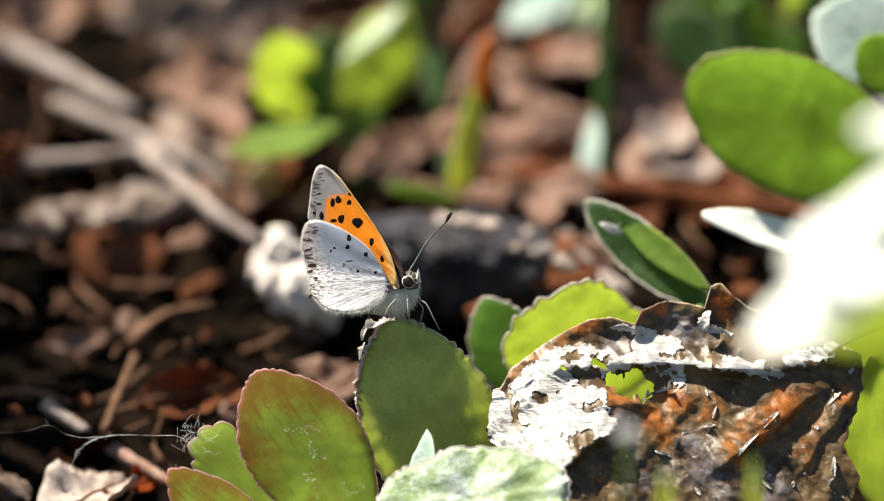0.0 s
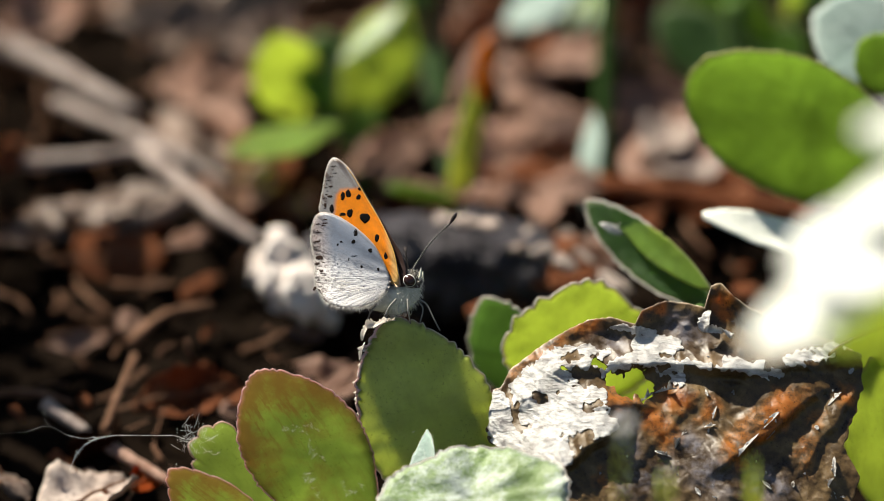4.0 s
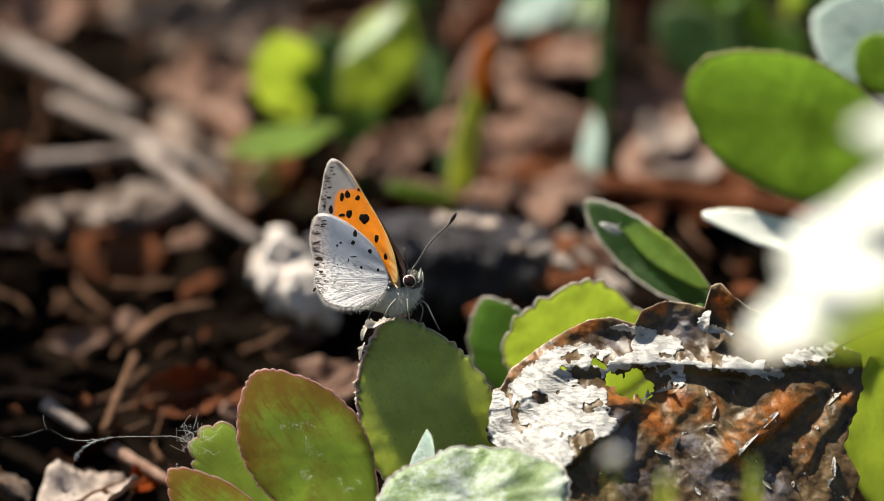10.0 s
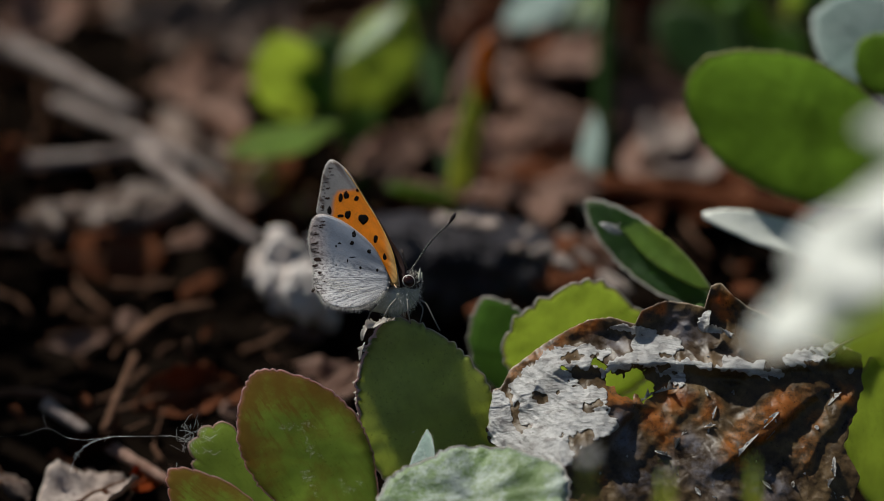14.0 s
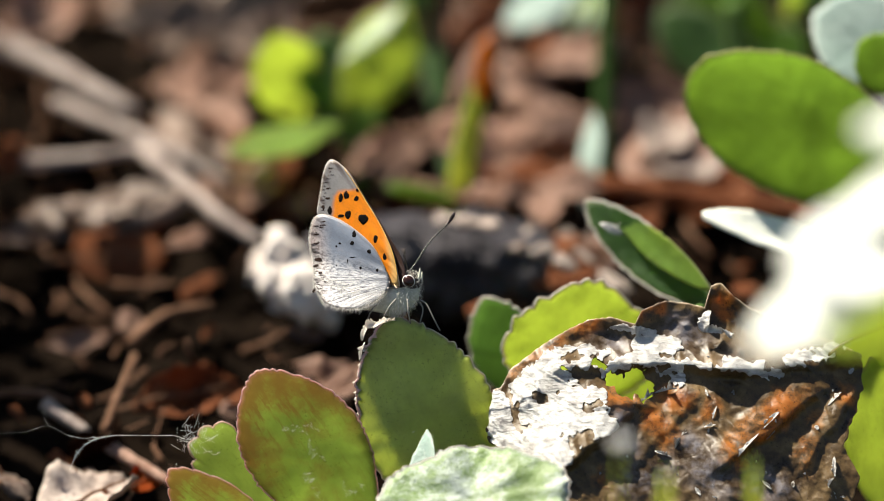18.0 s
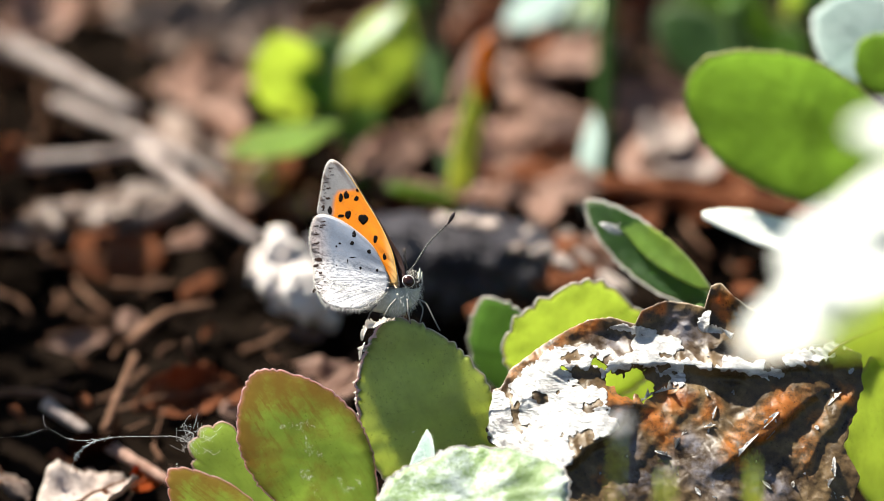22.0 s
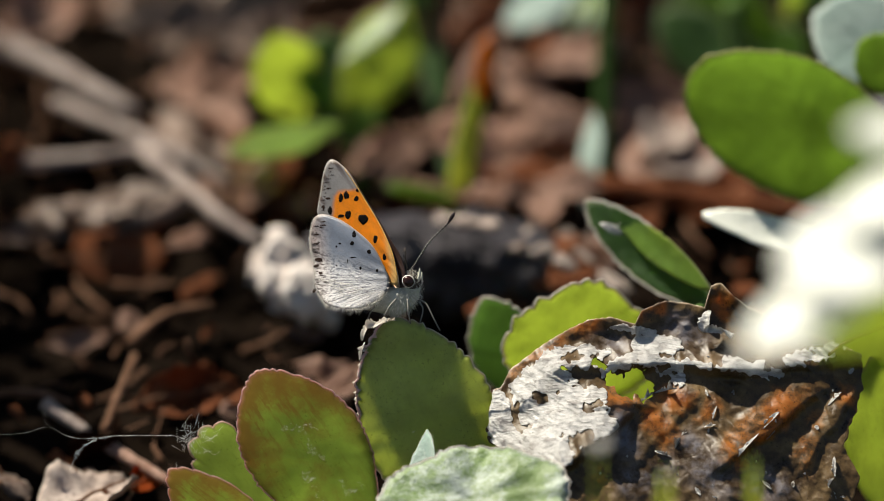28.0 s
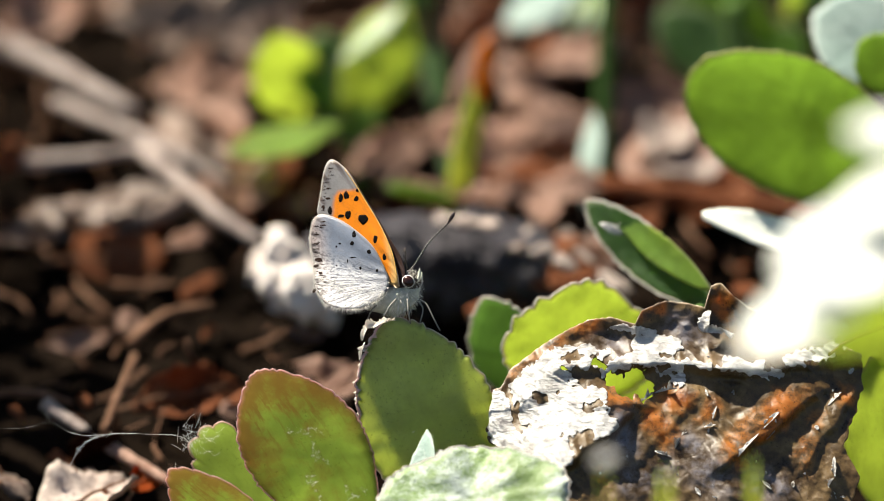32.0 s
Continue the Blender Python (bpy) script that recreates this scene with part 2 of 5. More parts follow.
M_MEMBRANE = membrane_material("papery white membrane")
M_SHRED = membrane_material("white tatter", False)
M_SOIL = dead_material("dark soil", (0.004, 0.003, 0.0025), (0.016, 0.011, 0.008), (0, 0, 0), 0.0, 120, 0.9)
M_SILK = hair_material("spider silk", (0.95, 0.95, 0.95))


M_FUR = hair_material("white hair", (0.93, 0.91, 0.88))
M_FURDARK = plain_material("grey-green body hair", (0.60, 0.59, 0.50), 0.8)
M_BLACK = plain_material("black scales", (0.008, 0.007, 0.007), 0.95)
M_MARK = plain_material("brown wing marks", (0.035, 0.022, 0.018), 0.9, 0.6, 4000)
M_EYE = plain_material("dark brown eye", (0.030, 0.010, 0.007), 0.22)
M_WHITE = plain_material("white scales", (0.78, 0.76, 0.72), 0.6)
M_HEAD = plain_material("dark head scales", (0.09, 0.08, 0.07), 0.8)
M_LEG = plain_material("grey leg scales", (0.22, 0.21, 0.19), 0.7)
M_COSTA = plain_material("pale orange wing edge", (0.85, 0.48, 0.14), 0.8)
M_CLUB = plain_material("dark antenna club", (0.02, 0.010, 0.008), 0.7)


def wing_material(name, field, other, soft, edge_colour, through, share, lines=0.5, silk=0.0, costal=None):
    """Wing scales: a main field, a second colour past the border line, rows of scales along the veins, dark lines near
    the margin, a silky lower field painted paler for the sun on it.
    """
    m, t, b, out = shader(name)
    big, fine = noise_tex(t, 600, 4, 0.6, False), noise_tex(t, 9000, 2, 0.7, False)
    side = maths(t, "ADD", attr(t, "border"), maths(t, "MULTIPLY", maths(t, "SUBTRACT", big, 0.5), 0.6))
    past = step(t, side, -soft, soft)
    col = mix(t, past, field, other)
    grid = t.nodes.new("ShaderNodeCombineXYZ")
    t.links.new(maths(t, "MULTIPLY", attr(t, "ray"), 42.0), grid.inputs[0])
    t.links.new(maths(t, "MULTIPLY", attr(t, "rim"), 9.0), grid.inputs[1])
    row = node(t, "TexNoise", Scale=1.0, Detail=4.0, Roughness=0.7)
    t.links.new(grid.outputs[0], row.inputs["Vector"])
    row = row.outputs["Fac"]
    col = mix(t, maths(t, "MULTIPLY", maths(t, "SUBTRACT", 1.0, past), maths(t, "MULTIPLY", step(t, big, 0.54, 0.66), 0.35)), col, tuple(c * k for c, k in zip(field, (1.25, 1.0, 0.85))))
    # sunlight on the lower wing, painted in as paler silky scales
    lower = maths(t, "MULTIPLY", attr(t, "silk"), silk)
    col = mix(t, maths(t, "MINIMUM", maths(t, "MULTIPLY", lower, step(t, row, 0.40, 0.56)), 1.0), col, (0.78, 0.76, 0.77))
    col = mix(t, maths(t, "MULTIPLY", lower, step(t, row, 0.50, 0.38)), col, (0.13, 0.11, 0.11))
    ray = maths(t, "SINE", maths(t, "MULTIPLY", attr(t, "ray"), 46.0))
    outer = step(t, attr(t, "rim"), 0.60, 0.95)
    stroke = maths(t, "MULTIPLY", maths(t, "MULTIPLY", step(t, ray, 0.55, 0.95), outer), maths(t, "ADD", maths(t, "MULTIPLY", past, 0.8), 0.2))
    col = mix(t, maths(t, "MULTIPLY", stroke, lines), col, (0.07, 0.055, 0.06))
    streak = maths(t, "MULTIPLY", step(t, row, 0.52, 0.66), maths(t, "ADD", 0.12, maths(t, "MULTIPLY", outer, maths(t, "ADD", maths(t, "MULTIPLY", past, 0.75), 0.15))))
    col = mix(t, maths(t, "MULTIPLY", streak, 0.3 + 0.7 * lines), col, (0.15, 0.11, 0.09))
    if costal:
        col = mix(t, maths(t, "MULTIPLY", step(t, attr(t, "rim"), 0.74, 0.94), step(t, attr(t, "east"), -1.8, -0.2)), col, costal)
    col = mix(t, maths(t, "MULTIPLY", step(t, attr(t, "rim"), 0.955, 0.995), 0.75), col, edge_colour)
    col = mix(t, 0.5, col, ramp(t, fine, [(0.35, (0.6,) * 3), (0.65, (1.0,) * 3)]), "MULTIPLY")
    col = mix(t, 0.5, col, ramp(t, big, [(0.35, (0.72, 0.70, 0.70)), (0.6, (1.0,) * 3)]), "MULTIPLY")
    fleck = step(t, noise_tex(t, 2600, 3, 0.6, False), 0.63, 0.70)
    col = mix(t, maths(t, "MULTIPLY", fleck, 0.25), col, (0.10, 0.07, 0.06))
    t.links.new(col, b.inputs["Base Color"])
    b.inputs["Roughness"].default_value = 0.38
    b.inputs["Specular IOR Level"].default_value = 0.45
    b.inputs["Sheen Weight"].default_value = 0.06
    relief = maths(t, "ADD", maths(t, "MULTIPLY", fine, 0.10), maths(t, "MULTIPLY", row, maths(t, "ADD", 0.12, lower)))
    bump(t, b, relief, 0.14 if silk else 0.06)
    let_light_through(t, b, out, mix(t, 0.5, col, through), share)
    return m


M_FORE = wing_material("copper forewing underside", (1.0, 0.29, 0.0), (0.27, 0.265, 0.27), 0.35, (0.72, 0.66, 0.62), (1.0, 0.5, 0.05), 0.15, 0.95, 0.0, (0.95, 0.58, 0.20))
M_HIND = wing_material("grey hindwing underside", (0.215, 0.255, 0.335), (0.40, 0.31, 0.30), 1.2, (0.60, 0.52, 0.48), (0.5, 0.48, 0.45), 0.1, 0.9, 0.85)
M_DORSAL = wing_material("dark forewing upper side", (0.05, 0.025, 0.02), (0.06, 0.03, 0.02), 0.5, (0.03, 0.02, 0.02), (0.1, 0.03, 0.01), 0.1)


# ---- building ----
def vec(p):
    return np.array(p, float)


def unit(v):
    v = vec(v)
    return v / np.linalg.norm(v)


def origin(ob):
    """Where ob's own space begins, in millimetres; things and parts are only shifted, not turned, while they are built."""
    o = np.zeros(3)
    while ob is not None:
        o += vec(ob.location) / MM
        ob = ob.parent
    return o


def thing(name, at, label, category, group="", kind=""):
    ob = new(name)
    ob.empty_display_size = 0.004
    ob.location = Vector(at) * MM
    return tagged(ob, label, category, group, kind)


def mesh_of(name, verts, faces, mat, values=None, smooth=True):
    me = bpy.data.meshes.new(name)
    me.from_pydata([tuple(v) for v in np.asarray(verts) * MM], [], [tuple(f) for f in faces])
    for key, vals in (values or {}).items():
        a = me.attributes.new(key, "FLOAT", "POINT")
        a.data.foreach_set("value", np.asarray(vals, np.float32))
    me.materials.append(mat)
    if smooth:
        me.polygons.foreach_set("use_smooth", [True] * len(me.polygons))
    me.update()
    return me


def part(name, shape, mat, parent, label="", pivot=None, kind="", smooth=True):
    """One mesh under a thing or a part. shape: verts in millimetres of the place, faces, values per vertex. pivot: where its own space begins."""
    verts, faces, values = (*shape, None)[:3]
    base = origin(parent)
    piv = base if pivot is None else vec(pivot)
    ob = new(name, mesh_of(name, np.asarray(verts) - piv, faces, mat, values, smooth))
    ob.parent = parent
    ob.location = Vector(piv - base) * MM
    return tagged(ob, label, kind=kind)


def join(*shapes):
    verts, faces, values, k = [], [], {}, 0
    for s in shapes:
        verts.append(np.asarray(s[0]))
        faces += [tuple(i + k for i in f) for f in s[1]]
        for key, v in (s[2] if len(s) > 2 and s[2] else {}).items():
            values.setdefault(key, []).append(np.asarray(v))
        k += len(s[0])
    return np.concatenate(verts), faces, {k2: np.concatenate(v) for k2, v in values.items()}


def disc(outline, rings):
    """Flat mesh inside an outline: rings towards the middle, upper and lower side, joined at the rim. Gives xy, ring radius, side and faces."""
    n = len(outline)
    mid = outline.mean(0)
    xy, rad, side, faces = [], [], [], []
    rs = [1 - (1 - j / rings) ** 1.0 for j in range(1, rings + 1)]
    for sgn in (1, -1):
        xy.append(mid[None]); rad.append([0.0]); side.append([sgn])
        for r in rs[:-1]:
            xy.append(mid + r * (outline - mid)); rad.append([r] * n); side.append([sgn] * n)
    xy.append(outline); rad.append([1.0] * n); side.append([0] * n)
    xy, rad, side = np.concatenate(xy), np.concatenate(rad), np.concatenate(side)
    half = 1 + n * (rings - 1)
    for s, flip in ((0, False), (1, True)):
        o = s * half
        ring = lambda j: (o + 1 + j * n) if j < rings - 1 else 2 * half
        for i in range(n):
            k = (i + 1) % n
            f = (o, ring(0) + i, ring(0) + k)
            faces.append(f[::-1] if flip else f)
            for j in range(rings - 1):
                f = (ring(j) + i, ring(j + 1) + i, ring(j + 1) + k, ring(j) + k)
                faces.append(f[::-1] if flip else f)
    return xy, rad, side, faces


def ripple(xy, scale, seed):
    return np.array([noise.noise(Vector((p[0] * scale, p[1] * scale, seed * 7.3))) for p in xy])


def leaf_outline(length, width, teeth, tooth, shape, n, blunt):
    """Obovate outline with a wedge-shaped base and rounded teeth, evenly spaced along the margin."""
    s = np.linspace(0, 1, 1200)
    x = 0.5 - 0.5 * np.cos(np.pi * s)
    w = width / 2 * np.sin(np.pi * x ** shape) ** blunt
    px, py = x * length, w
    run = np.concatenate([[0], np.cumsum(np.hypot(np.diff(px), np.diff(py)))])
    at = (np.arange(n) + 0.5) / n
    qx, qy = np.interp(at * run[-1], run, px), np.interp(at * run[-1], run, py)
    dx, dy = np.gradient(qx), np.gradient(qy)
    ln = np.hypot(dx, dy)
    at2 = at + 0.35 / max(teeth, 1) * np.sin(at * teeth * 1.9 + length)
    lobe = (at2 * teeth) % 1.0
    lobe = np.where(lobe < 0.62, (lobe / 0.62) ** 0.7, ((1 - lobe) / 0.38) ** 0.8)
    size = 0.70 + 0.45 * np.sin(np.floor(at2 * teeth) * 2.7 + width)
    grow = tooth * (lobe - 0.5) * size * np.clip((at - 0.25) * 4, 0, 1)
    qx, qy = qx - dy / ln * grow, np.maximum(qy + dx / ln * grow, 0.01)
    return np.concatenate([np.stack([qx, qy], 1), np.stack([qx, -qy], 1)[::-1]])


def leaf_shape(base, tip, face, width, thick=0.5, cup=0.0, bend=0.0, teeth=9, tooth=0.45, shape=1.35, wave=0.25, seed=1, n=120, rings=10, rib=0.0, twist=0.0, blunt=0.72):
    """A leaf from its base to its tip whose upper side looks towards face. cup lifts the margins, bend lifts the tip."""
    base, tip = vec(base), vec(tip)
    length = np.linalg.norm(tip - base)
    ax = (tip - base) / length
    az = vec(face) - ax * (vec(face) @ ax)
    az /= np.linalg.norm(az)
    ay = np.cross(az, ax)
    out = leaf_outline(length, width, teeth, tooth, shape, n, blunt)
    out += np.stack([ripple(out, 0.35, seed), ripple(out, 0.35, seed + 5)], 1) * 0.35 * wave
    xy, rad, side, faces = disc(out, rings)
    u, v = xy[:, 0] / length, xy[:, 1] / (width / 2)
    z = cup * v ** 2 + bend * (u - 0.5) ** 2 * 4 - bend + wave * ripple(xy, 0.22, seed) + 0.3 * wave * ripple(xy, 0.8, seed + 2)
    z += twist * v * u - rib * np.exp(-(v / 0.10) ** 2) * np.clip(1 - u, 0, 1) * (side >= 0)
    z += side * thick / 2 * np.sqrt(np.clip(1 - rad ** 4, 0, 1))
    verts = base + xy[:, :1] * ax + xy[:, 1:] * ay + z[:, None] * az
    return verts, faces, {"rim": rad, "along": u, "across": v}


def tube(path, radius, sides=8, lumps=0.0, seed=1):
    """A round stem along a path; radius is one number or one for each point."""
    path = [vec(p) for p in path]
    rad = np.broadcast_to(np.asarray(radius, float), (len(path),))
    verts, faces = [], []
    for i, p in enumerate(path):
        d = unit(path[min(i + 1, len(path) - 1)] - path[max(i - 1, 0)])
        a = unit(np.cross(d, (0.31, 0.2, 0.93) if abs(d[2]) < 0.9 else (1, 0.1, 0)))
        b = np.cross(d, a)
        for k in range(sides):
            q = 2 * math.pi * k / sides
            r = rad[i] * (1 + lumps * noise.noise(Vector((i * 0.7, k * 1.3, seed * 3.1))))
            verts.append(p + r * (a * math.cos(q) + b * math.sin(q)))
    for i in range(len(path) - 1):
        for k in range(sides):
            m = (k + 1) % sides
            faces.append((i * sides + k, i * sides + m, (i + 1) * sides + m, (i + 1) * sides + k))
    faces.append(tuple(range(sides))[::-1])
    faces.append(tuple((len(path) - 1) * sides + k for k in range(sides)))
    return verts, faces


def curve(points, n):
    """A smooth path through the points."""
    pts = [vec(p) for p in points]
    pts = [2 * pts[0] - pts[1]] + pts + [2 * pts[-1] - pts[-2]]
    out = []
    for i in range(n):
        u = i / (n - 1) * (len(pts) - 3)
        k = min(int(u), len(pts) - 4)
        f = u - k
        a, b, c, d = pts[k:k + 4]
        out.append(0.5 * (2 * b + (c - a) * f + (2 * a - 5 * b + 4 * c - d) * f * f + (3 * b - a - 3 * c + d) * f ** 3))
    return out


def loop(points, n):
    """A smooth closed outline through the points."""
    pts = [vec(p) for p in points]
    m = len(pts)
    out = []
    for i in range(n):
        u = i / n * m
        k = int(u)
        f = u - k
        a, b, c, d = (pts[(k + j - 1) % m] for j in range(4))
        out.append(0.5 * (2 * b + (c - a) * f + (2 * a - 5 * b + 4 * c - d) * f * f + (3 * b - a - 3 * c + d) * f ** 3))
    return np.array(out)


def ball(mid, axes, nu=20, nv=12, lumps=0.0, seed=1):
    """An ellipsoid with three half-axes given as vectors."""
    mid, (a, b, c) = vec(mid), [vec(x) for x in axes]
    verts, faces = [mid + c, mid - c], []
    for j in range(1, nv):
        th = math.pi * j / nv
        for i in range(nu):
            ph = 2 * math.pi * i / nu
            d = a * math.sin(th) * math.cos(ph) + b * math.sin(th) * math.sin(ph) + c * math.cos(th)
            verts.append(mid + d * (1 + lumps * noise.noise(Vector(d * 2.2 / max(np.linalg.norm(c), 0.1)) + Vector((seed, 0, 0)))))
    row = lambda j: 2 + (j - 1) * nu
    for i in range(nu):
        k = (i + 1) % nu
        faces.append((0, row(1) + i, row(1) + k))
        faces.append((1, row(nv - 1) + k, row(nv - 1) + i))
        for j in range(1, nv - 1):
            faces.append((row(j) + i, row(j + 1) + i, row(j + 1) + k, row(j) + k))
    return verts, faces


def hairs(roots, ways, lengths, radius):
    shapes = [tube([r, r + w * l * 0.5, r + w * l + vec((0, 0, -0.12 * l))], [radius, radius * 0.8, radius * 0.2], 3) for r, w, l in zip(roots, ways, lengths)]
    return join(*shapes)


# ---- ground: one sheet, fine near the plants, coarse towards the horizon ----
def ground():
    near = np.linspace(-70, 70, 57)
    far = np.array([90, 120, 170, 260, 500, 1200, 4000, 20000, 120000, 900000, 4e6])
    xs = np.concatenate([-far[::-1], near, far])
    ys = np.concatenate([-far[::-1], np.linspace(-70, 70, 57), far]) + 55
    verts, faces = [], []
    for y in ys:
        for x in xs:
            h = 3.0 * noise.noise(Vector((x * 0.05, y * 0.05, 0))) + 2.2 * noise.noise(Vector((x * 0.16, y * 0.16, 4))) - 2.5
            verts.append((x, y, h))
    nx = len(xs)
    for j in range(len(ys) - 1):
        for i in range(nx - 1):
            faces.append((j * nx + i, j * nx + i + 1, (j + 1) * nx + i + 1, (j + 1) * nx + i))
    ob = new("ground", mesh_of("ground", verts, faces, M_SOIL))
    tagged(ob, "dark crumbly soil of a garden bed under leaf litter", "soil", kind="structure")


ground()


# ---- plants ----
def plant(at, label, group="stonecrop plants"):
    return thing("stonecrop_plant", at, label, "plant", group)


def leaf(parent, mat, base, tip, face, width, label="", margin=None, thickness=0.1, **more):
    """One leaf; margin: the material of its thickened horny edge."""
    shape = leaf_shape(base, tip, face, width, **more)
    ob = part("leaf", shape, mat, parent, label)
    if margin:
        rim = [v for v, r in zip(shape[0], shape[2]["rim"]) if r == 1.0]
        rim = rim[len(rim) // 12: -len(rim) // 12]
        rad = [thickness * (0.75 + 0.6 * abs(noise.noise(Vector((k * 0.35, 0, width))))) for k in range(len(rim))]
        part("margin", tube(rim, rad, 5), margin, ob)
    return ob


def stem(parent, path, radius, mat=None, sides=10, name="stem"):
    return part(name, tube(curve(path, 5 * len(path)), radius, sides), mat or M_STEM, parent)


def perch_plant():
    foot = (-8.6, -6.9, 0)
    p = plant(foot, "low stonecrop with toothed green leaves, red-rimmed, a butterfly on one")
    stem(p, [foot, (-7.4, -7.5, 2.1), (-5.6, -7.3, 4.4)], 1.3)
    leaf(p, M_PERCH, (3.2, -8.9, 6.5), (-5.6, -3.6, 28.7), (0.22, -1, 0.05), 14.4, "shaded green leaf with pale toothed margin", cup=0.1, bend=-1.0, thick=0.35, teeth=19, shape=1.08, seed=3, wave=0.6, tooth=0.5, blunt=0.6, margin=M_EDGE, thickness=0.05)
    # frayed silvery flakes along the worn upper margin
    tip = vec((-5.6, -3.6, 28.7))
    worn = leaf_shape((3.2, -8.9, 6.5), tip, (0.22, -1, 0.05), 14.4, cup=0.1, bend=-1.0, thick=0.35, teeth=19, shape=1.08, seed=3, wave=0.6, tooth=0.5, blunt=0.6)
    rng = random.Random(6)
    ragged = [v for v, r in zip(worn[0], worn[2]["rim"]) if r == 1.0 and v[2] > tip[2] - 11 and v[0] < tip[0] - 0.3]
    ragged.sort(key=lambda v: v[2])
    part("worn_edge", tube([v + vec((-0.05, -0.12, 0)) for v in ragged], [0.10 + 0.22 * abs(noise.noise(Vector((k * 0.5, 0, 3)))) for k in range(len(ragged))], 7, 0.9, 4), M_EDGE_ROSE, p, "frayed silvery pink edge")
    for v in ragged:
        for _ in range(2):
            way = unit((rng.gauss(-0.8, 0.4), rng.gauss(-0.7, 0.3), rng.gauss(0.1, 0.5))) * rng.uniform(0.3, 0.9)
            part("flake", leaf_shape(v - way * 0.4, v + way * 0.6, (rng.gauss(-0.4, 0.2), -0.3, 0.9), rng.uniform(0.2, 0.5), thick=0.04, cup=0.08, teeth=2, tooth=0.08, shape=1.0, seed=3, n=8, rings=3), M_EDGE, p)
    for k, (a, b, w) in enumerate((((-8.3, -5.6, 27.3), (-7.5, -4.6, 29.0), 0.7), ((-7.9, -5.3, 28.7), (-6.6, -5.5, 29.5), 0.8), ((-7.3, -6.0, 28.7), (-5.5, -4.6, 29.0), 0.7), ((-8.5, -6.6, 25.5), (-8.1, -6.0, 27.6), 0.5), ((-6.8, -5.7, 29.1), (-4.9, -4.1, 28.8), 0.6))):
        part("flake", leaf_shape(a, b, (-0.4, -0.5, 0.8), w, thick=0.10, cup=0.3, bend=-0.2, teeth=5, tooth=0.3, shape=0.9, seed=6 + k, n=24, rings=5, wave=0.9), M_EDGE, p, "curled silvery flap of the leaf's tip")
    leaf(p, M_BLUSH, (-6.8, -9.1, 3.2), (-19.3, -8.8, 25.7), (0.10, -1, -0.02), 12.8, "yellow-green leaf with red rim and brownish blush", cup=0.8, teeth=24, shape=1.38, blunt=0.68, seed=5, wave=0.35, tooth=0.36, margin=M_EDGE_ROSE, thickness=0.10)
    leaf(p, M_FRESH, (-13.3, -7.5, 2.1), (-25.2, -5.0, 16.4), (-0.1, -1, 0.0), 9.8, "fresh green leaf with rosy toothed edge", cup=0.5, teeth=13, seed=8, tooth=0.95, blunt=0.6, margin=M_EDGE_ROSE, thickness=0.08)
    leaf(p, M_BLUSH, (-15.6, -14.1, 4.6), (-28.3, -14.8, 17.3), (-0.1, -1, -0.1), 8.0, "olive leaf with dark red rim", cup=0.7, teeth=8, seed=9, tooth=0.3, margin=M_EDGE_ROSE, thickness=0.065)
    leaf(p, M_FROST, (3.7, -29.1, 12.7), (3.3, -16.2, 20.9), (-0.1, -0.9, 0.45), 20.0, "grey-green bloomy leaf lit by the sun", cup=0.9, teeth=17, shape=1.5, seed=12, wave=1.0, tooth=0.4, blunt=0.55, margin=M_EDGE, thickness=0.07)
    spike = leaf(p, M_GLAUCOUS, (-1.2, -17.9, 16.0), (-1.6, -11.9, 20.5), (-0.6, -0.75, 0.4), 3.6, "small pale hairy folded leaf", cup=1.3, teeth=4, tooth=0.1, seed=13, shape=0.62, n=40, rings=6)
    rng = random.Random(17)
    a, b = vec((-1.3, -16.2, 17.0)), vec((-1.6, -12.1, 20.1))
    fuzz = [a + (b - a) * rng.random() + vec((rng.gauss(0, 0.5), -0.3, rng.gauss(0, 0.3))) for _ in range(160)]
    part("hair", hairs(fuzz, [unit((rng.gauss(0, 1), -0.6, rng.gauss(0.3, 0.8))) for _ in fuzz], [rng.uniform(0.15, 0.4) for _ in fuzz], 0.016), M_FUR, spike, "white hair", kind="stuff")


